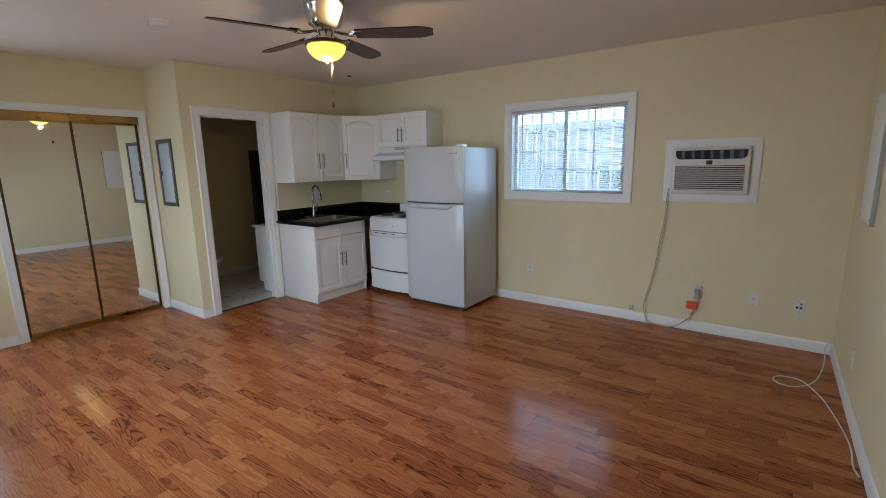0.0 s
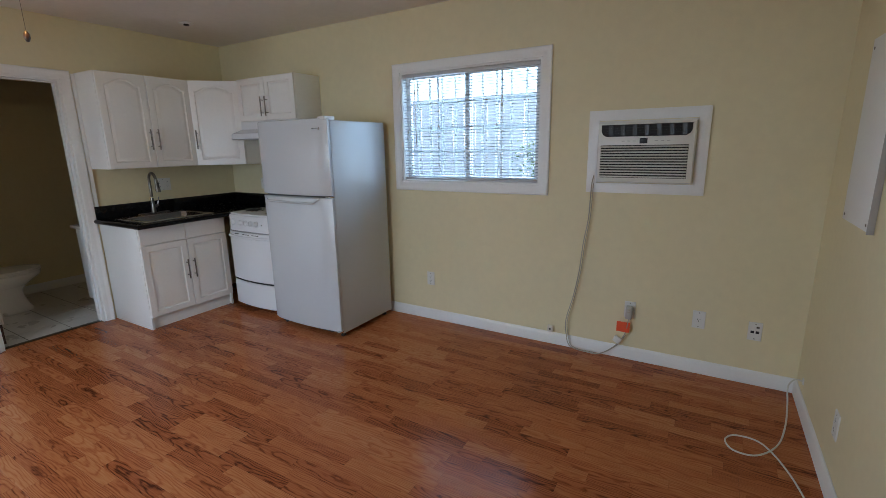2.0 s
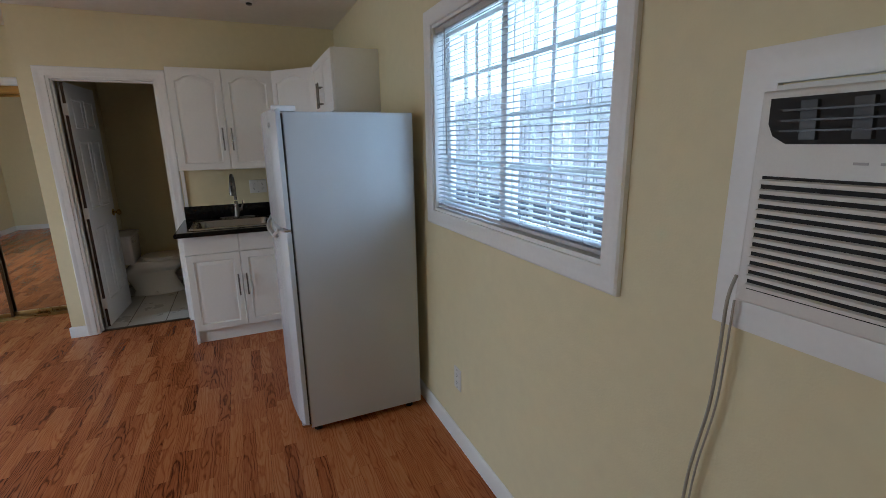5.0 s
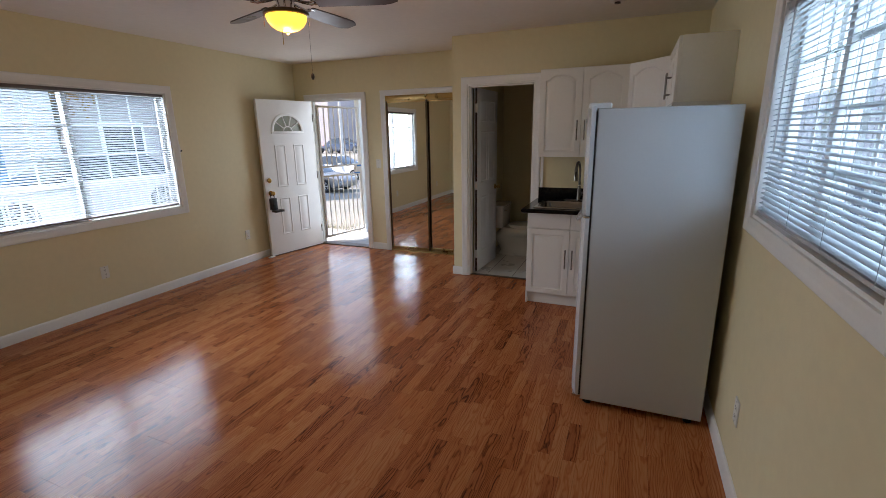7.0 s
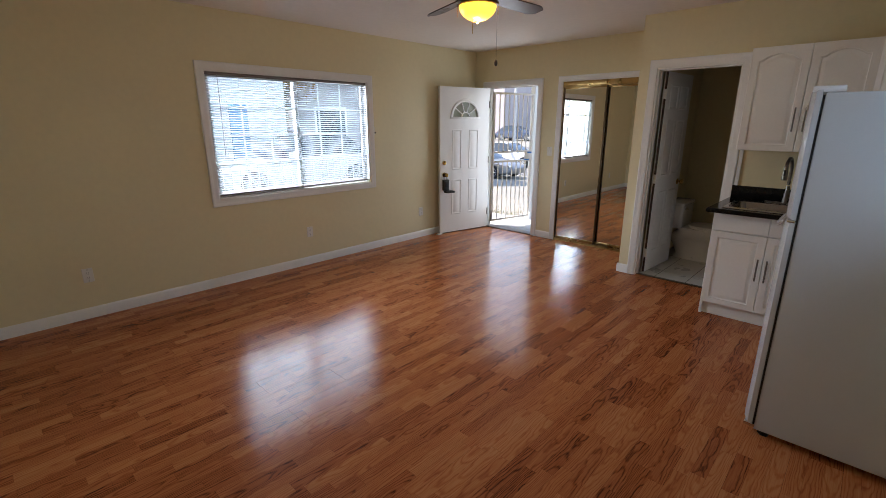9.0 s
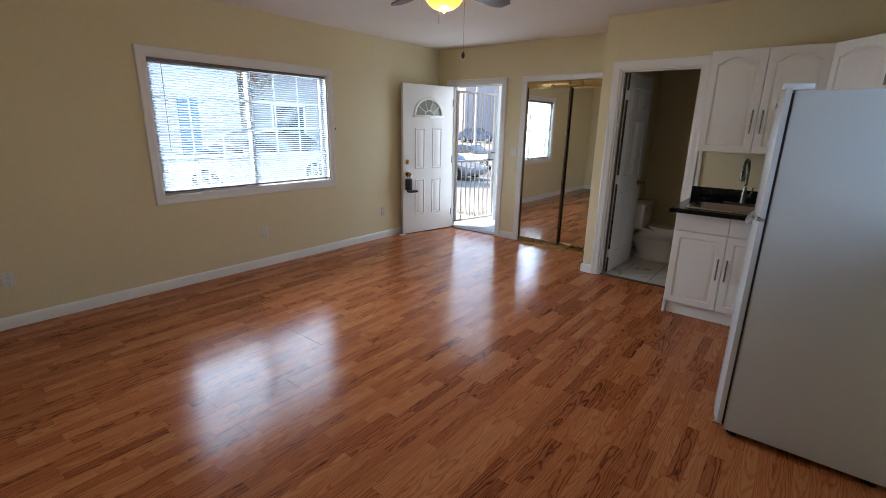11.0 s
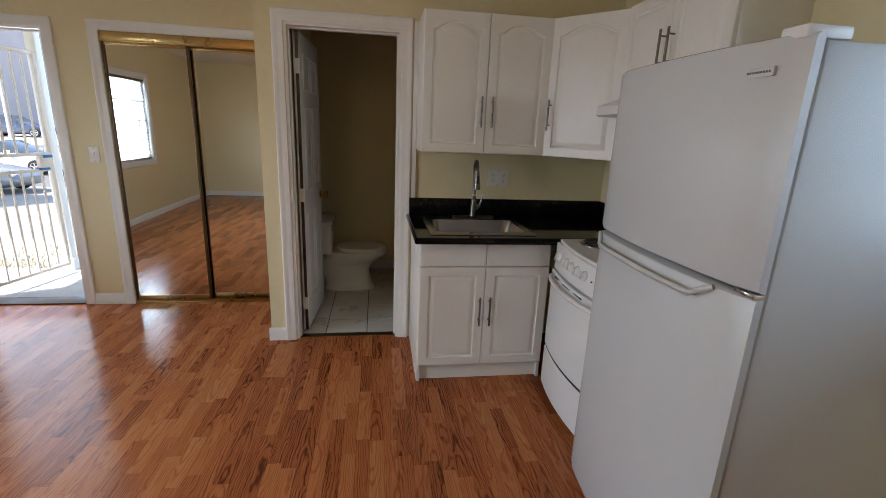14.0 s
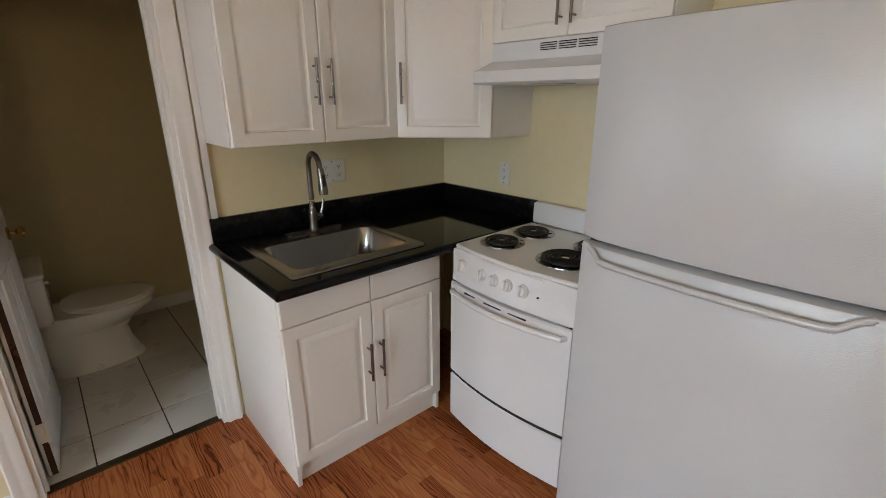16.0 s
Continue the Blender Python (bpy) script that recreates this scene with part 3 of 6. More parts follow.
def bead_panel(bm, x0, x1, z0, z1, y, s):
    """A pressed panel: a sunk-looking moulding with a raised field. s: the way that the face looks."""
    prof = [(0.0, 0.0), (0.0, 0.001), (0.006, 0.0055), (0.012, 0.0055), (0.017, 0.001), (0.017, 0.0)]
    trim_frame(bm, x0 + 0.017, x1 - 0.017, z0 + 0.017, z1 - 0.017, prof, at_y(y, s), True)
    o, i = 0.030, 0.048
    a = [Vector((x, y, z)) for x, z in ((x0 + o, z0 + o), (x1 - o, z0 + o), (x1 - o, z1 - o), (x0 + o, z1 - o))]
    b = [Vector((x, y + s * 0.005, z)) for x, z in ((x0 + i, z0 + i), (x1 - i, z0 + i), (x1 - i, z1 - i), (x0 + i, z1 - i))]
    loft(bm, [a, b], cap0=False)


def slab_with_hole(bm, w, t, z0, z1, hole):
    """A door slab along x with one opening, given as a loop of (x, z)."""
    fronts = []
    for y in (0.0, t):
        edges = []
        for loop in ([(0, z0), (w, z0), (w, z1), (0, z1)], hole):
            vs = [bm.verts.new((x, y, z)) for x, z in loop]
            edges += [bm.edges.new((vs[i], vs[(i + 1) % len(vs)])) for i in range(len(vs))]
            fronts.append(vs)
        bmesh.ops.triangle_fill(bm, use_beauty=True, use_dissolve=False, edges=edges)
    for a, b in ((fronts[0], fronts[2]), (fronts[1], fronts[3])):
        for i in range(len(a)):
            j = (i + 1) % len(a)
            bm.faces.new((a[i], a[j], b[j], b[i]))


LEAF_W = 0.862
FAN_Z = 1.625
leaf_angle = -12.0
d1 = thing("door_1", (WEST + 0.012, -0.215, 0.0), leaf_angle, "white panelled front door with fanlight, standing open", "door")
d1["kind"] = "structure"
arc = [(LEAF_W / 2 + 0.225 * math.cos(radians(a)), FAN_Z + 0.205 * math.sin(radians(a))) for a in range(0, 181, 12)]
bm = B()
slab_with_hole(bm, LEAF_W, 0.042, 0.014, 2.018, arc)
for s, y in ((1, 0.042), (-1, 0.0)):
    for x0, x1 in ((0.20, 0.365), (0.497, 0.662)):
        bead_panel(bm, x0, x1, 0.27, 0.765, y, s)
        bead_panel(bm, x0, x1, 0.91, 1.455, y, s)
leaf = part("door_leaf", bm, M_TRIM, d1, local=True)
# fanlight: rim, sunburst bars and glass
bm = B()
for s, y in ((1, 0.042), (-1, 0.0)):
    loops = []
    pts = [(LEAF_W / 2 + math.cos(radians(a)), math.sin(radians(a))) for a in range(0, 181, 9)]
    for c, sn in pts:
        c -= LEAF_W / 2
        loops.append([Vector((LEAF_W / 2 + r * c, y + s * v, FAN_Z + r * 0.911 * sn)) for r, v in ((0.218, -0.004), (0.218, 0.006), (0.235, 0.012), (0.255, 0.008), (0.258, 0.0))])
    loft(bm, loops)
    box(bm, LEAF_W / 2 - 0.258, LEAF_W / 2 + 0.258, *sorted((y - s * 0.004, y + s * 0.010)), FAN_Z - 0.028, FAN_Z + 0.002, 0.003)
part("fanlight_frame", bm, M_TRIM, leaf, local=True)
bm = B()
for s, y in ((1, 0.042), (-1, 0.0)):
    for a in (36, 72, 108, 144):
        c, sn = math.cos(radians(a)), math.sin(radians(a)) * 0.911
        tube(bm, [(LEAF_W / 2 + 0.06 * c, y, FAN_Z + 0.06 * sn), (LEAF_W / 2 + 0.222 * c, y, FAN_Z + 0.222 * sn)], 0.008, 6)
    tube(bm, [(LEAF_W / 2 + 0.068 * math.cos(radians(a)), y, FAN_Z + 0.062 * math.sin(radians(a))) for a in range(0, 181, 15)], 0.009, 6)
part("sunburst_bar", bm, M_TRIM, leaf, local=True)
bm = B()
loft(bm, [[Vector((x, y, z)) for x, z in arc] for y in (0.019, 0.023)])
part("pane", bm, M_FANL, leaf, local=True)
bm = B()
lathe(bm, [(0.030, 0.0), (0.031, 0.005), (0.026, 0.012), (0.012, 0.014), (0.012, 0.020)], (LEAF_W - 0.07, 0.042, 1.01), axis="y")
box(bm, LEAF_W - 0.082, LEAF_W - 0.058, 0.058, 0.072, 1.006, 1.014, 0.002)
part("deadbolt", bm, M_BRASS, leaf, "round brass deadbolt turn", local=True)
bm = B()
lathe(bm, [(0.032, 0.0), (0.033, 0.006), (0.014, 0.010), (0.012, 0.030), (0.024, 0.040), (0.029, 0.054), (0.024, 0.066), (0.006, 0.070)], (LEAF_W - 0.07, 0.042, 0.845), axis="y")
part("door_knob", bm, M_BRASS, leaf, "round brass door knob", local=True)
for z in (0.25, 1.02, 1.80):
    bm = B()
    cyl(bm, (0.0, 0.046, z - 0.05), (0.0, 0.046, z + 0.05), 0.006, n=10)
    part("hinge", bm, M_NICKEL, d1, local=True)
part("weather_sweep", box(B(), 0.002, LEAF_W - 0.002, 0.004, 0.038, 0.003, 0.0138), M_BLACK, d1, local=True)

# lockbox hanging from the knob
mk = pose(WEST + 0.012, -0.215, 0.0, 0, 0, leaf_angle)
lb = thing("key_lockbox", mk @ Vector((LEAF_W - 0.07, 0.09, 0.74)), leaf_angle, "black key lockbox hanging open from the brass knob", "lockbox")
part("box_body", box(B(), -0.046, 0.046, -0.036, 0.014, -0.110, 0.045, 0.010), M_BLACK, lb, local=True)
part("shackle", tube(B(), [(-0.024, -0.018, 0.03)] + [(0.026 * math.cos(radians(a)), -0.018, 0.100 + 0.026 * math.sin(radians(a))) for a in range(180, -1, -20)] + [(0.024, -0.018, 0.03)], 0.0055, 8), M_BLACK, lb, local=True)
bm = B()
loft(bm, [rrect(-0.025, 0.040, 0.070, 0.045, 0.012, z) for z in (-0.134, -0.1105)])
part("open_lid", bm, M_BLACK, lb, "black hinged lid hanging open", local=True)
part("keypad", box(B(), -0.024, 0.024, 0.0138, 0.018, -0.06, 0.02, 0.002), M_VOID, lb, local=True)

ds = thing("door_stop", (-4.28, -0.372, 0.0), 0, "small white rubber door wedge under the open door", "door stop")
bm = B()
loft(bm, [rrect(-4.285, -0.355, 0.05, 0.022, 0.015, z) for z in (0.001, 0.012)])
part("wedge", bm, M_PLASTIC, ds)

# bathroom door, hinged into the bathroom
B_W = 0.64
d2 = thing("door_2", (BATHW - THICK - 0.018, 2.392, 0.0), 176.4, "white six-panel bathroom door, open inwards", "door")
d2["kind"] = "structure"
bm = B()
box(bm, 0.0, B_W, -0.035, 0.0, 0.012, 2.025, 0.002)
for s, y in ((1, 0.0), (-1, -0.035)):
    for x0, x1 in ((0.095, 0.295), (0.345, 0.545)):
        for z0, z1 in ((0.22, 0.86), (1.02, 1.58), (1.68, 1.91)):
            bead_panel(bm, x0, x1, z0, z1, y, s)
leaf2 = part("door_leaf", bm, M_TRIM, d2, local=True)
bm = B()
for s, y in ((1, 0.0), (-1, -0.035)):
    lathe(bm, [(0.030, 0.0), (0.031, s * 0.006), (0.012, s * 0.010), (0.011, s * 0.028), (0.024, s * 0.038), (0.027, s * 0.052), (0.020, s * 0.062), (0.004, s * 0.064)], (B_W - 0.06, y, 0.93), n=20, axis="y")
part("hinge_edge", box(B(), -0.0017, -0.0001, -0.0335, -0.013, 0.013, 2.024), M_WALNUT, leaf2, "bare dark hinge edge", local=True)
part("door_knob", bm, M_BRASS, leaf2, "round brass door knob", local=True)
for z in (0.22, 1.0, 1.82):
    bm = B()
    box(bm, -0.0035, -0.0018, -0.0345, -0.001, z - 0.045, z + 0.045)
    cyl(bm, (-0.006, -0.038, z - 0.047), (-0.006, -0.038, z + 0.047), 0.006, n=8)
    part("hinge", bm, M_TRIM, d2, "painted-over hinge", local=True)

# ---- closet with sliding mirror doors ----
c0, c1, cz = HOLE_CL[0], HOLE_CL[1], HOLE_CL[3]
bm = B()
box(bm, WEST - 0.075, WEST + 0.004, c0, c1, cz - 0.058, cz - 0.001, 0.003)
box(bm, WEST - 0.004, WEST + 0.010, c0, c1, cz - 0.068, cz - 0.055, 0.002)
solo("closet_head_track", bm, M_GOLD, "gold anodised sliding door head track", "door track", "structure")
bm = B()
box(bm, WEST - 0.075, WEST + 0.008, c0, c1, 0.0005, 0.010, 0.002)
for x in (-0.068, -0.036, -0.004):
    box(bm, WEST + x, WEST + x + 0.005, c0, c1, 0.010, 0.026)
solo("closet_floor_track", bm, M_GOLD, "gold anodised sliding door floor track", "door track", "structure")


def mirror_door(x, y0, y1, label):
    d = thing("mirror_door", (x, (y0 + y1) / 2, 0.016), 0, label, "closet door", "sliding closet doors")
    z0, z1 = 0.028, cz - 0.066
    f = 0.020
    for a, b in ((y0, y0 + f), (y1 - f, y1)):
        bm = B()
        box(bm, x - 0.012, x + 0.012, a, b, z0, z1, 0.003)
        box(bm, x + 0.0121, x + 0.015, a + 0.006, b - 0.006, z0, z1)
        part("stile", bm, M_BRONZE, d, "dark bronze edge strip")
    part("bottom_rail", box(B(), x - 0.012, x + 0.013, y0 + f, y1 - f, z0, z0 + 0.035, 0.003), M_GOLD, d, "gold bottom rail")
    part("top_rail", box(B(), x - 0.012, x + 0.013, y0 + f, y1 - f, z1 - 0.022, z1, 0.003), M_GOLD, d, "gold top rail")
    part("mirror_glass", box(B(), x - 0.003, x + 0.003, y0 + f, y1 - f, z0 + 0.035, z1 - 0.022), M_MIRROR, d, "clear mirror glass")


mirror_door(WEST - 0.018, c0 + 0.002, 1.560, "tall sliding mirror closet door with bronze edges")
mirror_door(WEST - 0.052, 1.525, c1 - 0.002, "tall sliding mirror closet door set behind the other")

# ---- kitchen ----


def panel_outline(x0, x1, z0, z1, rise, d, n=14):
    """A panel's outline, inset by d, with an arched head if rise is given; and the door edge that each point faces."""
    zs = z1 - rise
    pts = [(x0 + d, z0 + d), (x1 - d, z0 + d), (x1 - d, zs - d)]
    for i in range(1, n):
        t = i / n
        k = max(0.0, min(1.0, (t - 0.09) / 0.82))
        pts.append((x1 - d - (x1 - x0 - 2 * d) * t, zs - d + rise * math.sin(math.pi * k) ** 0.75))
    pts.append((x0 + d, zs - d))
    return pts


def raised_door(bm, w, h, t, rise, place):
    """A raised-panel cabinet door: w by h, built through place(x, z, out)."""
    st = 0.050
    px0, px1, pz0, pz1 = st, w - st, st, h - st
    out = panel_outline(px0, px1, pz0, pz1, rise, 0.0)
    n = len(out)
    edge = []
    for i, (x, z) in enumerate(out):
        if i in (0, 1):
            edge.append((0.0 if i == 0 else w, 0.0))
        elif i == 2:
            edge.append((w, h))
        elif i == n - 1:
            edge.append((0.0, h))
        else:
            edge.append((w * (x - px0) / (px1 - px0), h))
    e = 0.003
    ins = [(min(max(x, e), w - e), min(max(z, e), h - e)) for x, z in edge]
    loops = [[place(x, z, 0.0) for x, z in edge], [place(x, z, t - e) for x, z in edge], [place(x, z, t) for x, z in ins],
             [place(x, z, t) for x, z in out]]
    for d, v in ((0.003, t - 0.007), (0.010, t - 0.010), (0.030, t - 0.002), (0.036, t - 0.0015)):
        loops.append([place(x, z, v) for x, z in panel_outline(px0, px1, pz0, pz1, rise, d)])
    loft(bm, loops)
    return bm


def bar_pull(bm, place, x, z, length):
    """A brushed bar handle on two posts, upright."""
    for dz in (-length * 0.33, length * 0.33):
        cyl(bm, place(x, z + dz, 0.0), place(x, z + dz, 0.032), 0.004, n=10)
    cyl(bm, place(x, z - length / 2, 0.032), place(x, z + length / 2, 0.032), 0.0058, n=12)
    return bm


def facing(ox, oy, oz, ang):
    """Maps (along, up, out) of a cabinet front to the room; ang: the way the front runs, degrees."""
    u = Vector((math.cos(radians(ang)), math.sin(radians(ang)), 0))
    o = Vector((u.y, -u.x, 0))
    return lambda x, z, v: Vector((ox, oy, oz)) + u * x + Vector((0, 0, z)) + o * v


def cab_door(cab, place, x0, z0, w, h, rise, pull_x, pull_z, length=0.155):
    pl = lambda x, z, v: place(x + x0, z + z0, v)
    d = part("cabinet_door", raised_door(B(), w, h, 0.019, rise, pl), M_CAB, cab)
    part("handle", bar_pull(B(), lambda x, z, v: pl(x, z, v + 0.019), pull_x, pull_z, length * 1.12), M_NICKEL, d, "brushed nickel bar handle")
    return d


# upper cabinet on the bathroom wall, doors face east
UZ0, UZ1 = 1.338, 2.105
uc = thing("wall_cabinet", (BATHW, 3.525, UZ0), 0, "white wall cabinet with two arched raised-panel doors over the sink", "cabinet", "kitchen wall cabinets")
bm = B()
box(bm, BATHW + 0.001, -4.118, 3.168, 3.918, UZ0, UZ1, 0.0015)
part("cabinet_body", bm, M_CAB, uc)
pl = facing(-4.117, 3.168, UZ0, 90)
cab_door(uc, pl, 0.003, 0.002, 0.370, UZ1 - UZ0 - 0.004, 0.045, 0.370 - 0.030, 0.235)
cab_door(uc, pl, 0.377, 0.002, 0.370, UZ1 - UZ0 - 0.004, 0.045, 0.030, 0.235)

# diagonal corner cabinet
cc = thing("corner_cabinet", (-4.1, 4.25, UZ0), 0, "white diagonal corner wall cabinet with an arched door", "cabinet", "kitchen wall cabinets")
plan = [(BATHW + 0.001, 3.920), (-4.118, 3.920), (-3.785, 4.215), (-3.785, NORTH - 0.001), (BATHW + 0.001, NORTH - 0.001)]
part("cabinet_body", loft(B(), [[Vector((x, y, z)) for x, y in plan] for z in (UZ0, UZ1)]), M_CAB, cc)
ang = math.degrees(math.atan2(4.215 - 3.920, -3.785 + 4.118))
dl = math.hypot(0.295, 0.333)
pl = facing(-4.118, 3.920, UZ0, ang)
cab_door(cc, pl, 0.004, 0.002, dl - 0.008, UZ1 - UZ0 - 0.004, 0.045, 0.032, 0.235)

# cabinet above the range
oc = thing("wall_cabinet", (-3.43, 4.34, 1.73), 0, "short white wall cabinet with two plain doors above the range hood", "cabinet", "kitchen wall cabinets")
part("cabinet_body", box(B(), -3.783, -3.030, 4.210, NORTH - 0.001, 1.732, 2.112, 0.0015), M_CAB, oc)
pl = facing(-3.783, 4.209, 1.732, 0)
cab_door(oc, pl, 0.002, 0.002, 0.373, 0.376, 0.0, 0.373 - 0.028, 0.12, 0.15)
cab_door(oc, pl, 0.378, 0.002, 0.373, 0.376, 0.0, 0.028, 0.12, 0.15)

# range hood
hd = thing("range_hood", (-3.43, 4.28, 1.56), 0, "white sloped range hood with vent slots over the stove", "range hood")
prof = [(NORTH - 0.002, 1.731), (4.188, 1.731), (4.182, 1.660), (4.070, 1.618), (4.065, 1.575), (4.080, 1.566), (NORTH - 0.002, 1.568)]
part("hood_shell", loft(B(), [[Vector((x, y, z)) for y, z in prof] for x in (-3.768, -3.030)]), M_APPL, hd)
for k in range(3):
    for r in range(4):
        x = -3.520 + k * 0.085
        part("vent_slot", box(B(), x, x + 0.074, 4.1825, 4.1885, 1.690 + r * 0.008, 1.6935 + r * 0.008), M_VOID, hd)
part("light_lens", box(B(), -3.50, -3.36, 4.11, 4.20, 1.563, 1.5679), M_GREYP, hd)
part("switch_plate", box(B(), -3.11, -3.06, 4.1825, 4.1885, 1.68, 1.705, 0.001), M_GREYP, hd)

# base cabinet with two drawer fronts and two doors
bc = thing("base_cabinet", (-4.08, 3.51, 0), 0, "white sink base cabinet with two false drawers and two raised-panel doors", "cabinet")
bm = B()
box(bm, BATHW + 0.001, -3.822, 3.150, 3.168, 0.0, 0.872, 0.001)
box(bm, BATHW + 0.001, -3.822, 3.897, 3.915, 0.0, 0.872, 0.001)
box(bm, BATHW + 0.001, -3.840, 3.168, 3.897, 0.105, 0.125)
box(bm, -3.840, -3.822, 3.168, 3.897, 0.105, 0.872)
part("cabinet_body", bm, M_CAB, bc)
part("toe_kick", box(B(), -3.875, -3.845, 3.1685, 3.8965, 0.001, 0.104), M_CAB, bc)
part("side_foot", box(B(), -3.8215, -3.818, 3.150, 3.168, 0.001, 0.100), M_CAB, bc)
pl = facing(-3.8215, 3.150, 0, 90)
for k in (0, 1):
    x0 = 0.004 + k * 0.380
    bm = B()
    loft(bm, [[pl(x, z, v) for x, z in ((x0 + e, 0.726 + e), (x0 + 0.376 - e, 0.726 + e), (x0 + 0.376 - e, 0.868 - e), (x0 + e, 0.868 - e))] for e, v in ((0, 0.0), (0, 0.016), (0.004, 0.019))])
    part("drawer_front", bm, M_CAB, bc)
cab_door(bc, pl, 0.004, 0.110, 0.376, 0.610, 0.0, 0.376 - 0.028, 0.35)
cab_door(bc, pl, 0.384, 0.110, 0.376, 0.610, 0.0, 0.028, 0.35)

# countertop with the sink cut-out, and its upstand
ct = thing("countertop", (-4.04, 3.8, 0.875), 0, "polished black granite countertop with rounded edge and upstand", "countertop")
CT0, CT1 = 0.874, 0.912
SX0, SX1, SY0, SY1 = -4.255, -3.815, 3.232, 3.785
bm = B()
outer = [(BATHW + 0.001, 3.128), (-3.722, 3.128), (-3.722, NORTH - 0.001), (BATHW + 0.001, NORTH - 0.001)]
inner = [(SX0, SY0), (SX1, SY0), (SX1, SY1), (SX0, SY1)]
rings = [[bm.verts.new((x, y, z)) for x, y in ring] for ring, z in ((outer, CT0), (outer, CT1), (inner, CT1), (inner, CT0))]
for a, b in ((0, 1), (1, 2), (2, 3), (3, 0)):
    for i in range(4):
        j = (i + 1) % 4
        bm.faces.new((rings[a][i], rings[a][j], rings[b][j], rings[b][i]))
part("slab", bm, M_GRANITE, ct)
bm = B()
r = (CT1 - CT0) / 2
half = [(math.cos(radians(a)), math.sin(radians(a))) for a in range(-90, 91, 15)]
loft(bm, [[Vector((BATHW + 0.001, 3.128 - r * c, CT0 + r + r * s)) for c, s in half],
          [Vector((-3.722 + 0.7071 * r * c * 1.2, 3.128 - 0.7071 * r * c * 1.2, CT0 + r + r * s)) for c, s in half],
          [Vector((-3.722 + r * c, NORTH - 0.001, CT0 + r + r * s)) for c, s in half]])
part("rounded_edge", bm, M_GRANITE, ct)
part("upstand", box(B(), BATHW + 0.001, BATHW + 0.022, 3.130, NORTH - 0.001, CT1 + 0.0005, 1.020, 0.002), M_GRANITE, ct)
part("upstand", box(B(), BATHW + 0.0225, -3.712, NORTH - 0.022, NORTH - 0.001, CT1 + 0.0005, 1.020, 0.002), M_GRANITE, ct)

solo("trim_filler", box(B(), BATHW + 0.001, BATHW + 0.016, 3.141, 3.167, 0.94, 2.10), M_TRIM, "narrow white filler strip beside the bathroom casing", "trim", "structure")
sk = thing("kitchen_sink", (-4.04, 3.51, CT1), 0, "stainless steel drop-in kitchen sink with one basin", "sink")
cx, cy = (SX0 + SX1) / 2, (SY0 + SY1) / 2
bm = B()
ox, oy = -4.042, 3.5085
loft(bm, [rrect(ox, oy, 0.2625, 0.305, 0.02, CT1 + 0.0008), rrect(ox, oy, 0.261, 0.303, 0.02, CT1 + 0.006), rrect(ox, oy, 0.251, 0.293, 0.02, CT1 + 0.008),
          rrect(cx + 0.022, cy, 0.176, 0.262, 0.05, CT1 + 0.006), rrect(cx + 0.022, cy, 0.172, 0.258, 0.05, CT1 - 0.004),
          rrect(cx + 0.022, cy, 0.160, 0.246, 0.06, CT1 - 0.12), rrect(cx + 0.022, cy, 0.135, 0.220, 0.06, CT1 - 0.150), rrect(cx + 0.012, cy, 0.04, 0.04, 0.03, CT1 - 0.154)], cap0=False)
part("basin", bm, M_STEEL, sk)
part("drain", lathe(B(), [(0.045, -0.1535), (0.045, -0.1505), (0.036, -0.1495), (0.030, -0.1525), (0.001, -0.1525)], (cx + 0.012, cy, CT1)), M_CHROME, sk)

fx, fy, fz = -4.278, 3.540, CT1 + 0.0085
fa = thing("kitchen_faucet", (fx, fy, fz), 0, "brushed nickel gooseneck kitchen faucet with pull-down spray head", "faucet")
bm = B()
loft(bm, [rrect(fx, fy, 0.022 - d, 0.140 - d, 0.021 - d, fz + z) for d, z in ((0, 0.0005), (0, 0.004), (0.004, 0.0075))])
part("deck_plate", bm, M_NICKEL, fa)
part("base_column", lathe(B(), [(0.023, 0.008), (0.022, 0.014), (0.0185, 0.04), (0.0185, 0.085), (0.0155, 0.105), (0.0130, 0.14)], (fx, fy, fz), 20), M_NICKEL, fa)
neck = [(fx, fy, fz + 0.15), (fx, fy, fz + 0.27)]
neck += [(fx + 0.075 - 0.075 * math.cos(radians(a)), fy - 0.022 * a / 180, fz + 0.29 + 0.075 * math.sin(radians(a))) for a in range(0, 166, 15)]
part("spout_neck", tube(B(), neck, 0.0118, 14), M_NICKEL, fa)
e = Vector(neck[-1])
part("spray_head", tube(B(), [e, e + Vector((0.006, 0.001, -0.03)), e + Vector((0.012, 0.002, -0.09)), e + Vector((0.014, 0.002, -0.11))], [0.0145, 0.0155, 0.0205, 0.0195], 16), M_NICKEL, fa)
part("spray_button", box(B(), e.x + 0.022, e.x + 0.029, e.y - 0.006, e.y + 0.008, e.z - 0.075, e.z - 0.025, 0.002), M_BLACK, fa)
bm = B()
cyl(bm, (fx, fy + 0.015, fz + 0.065), (fx, fy + 0.045, fz + 0.068), 0.017, 0.015)
tube(bm, [(fx, fy + 0.038, fz + 0.070), (fx + 0.004, fy + 0.050, fz + 0.11), (fx + 0.006, fy + 0.056, fz + 0.145)], [0.007, 0.006, 0.005], 10)
part("lever", bm, M_NICKEL, fa)

# ---- range ----
RX0, RX1, RF, RB = -3.700, -3.085, 3.885, 4.490
rg = thing("electric_range", ((RX0 + RX1) / 2, 4.15, 0.0), 0, "white four-coil electric range with curved oven door", "stove")


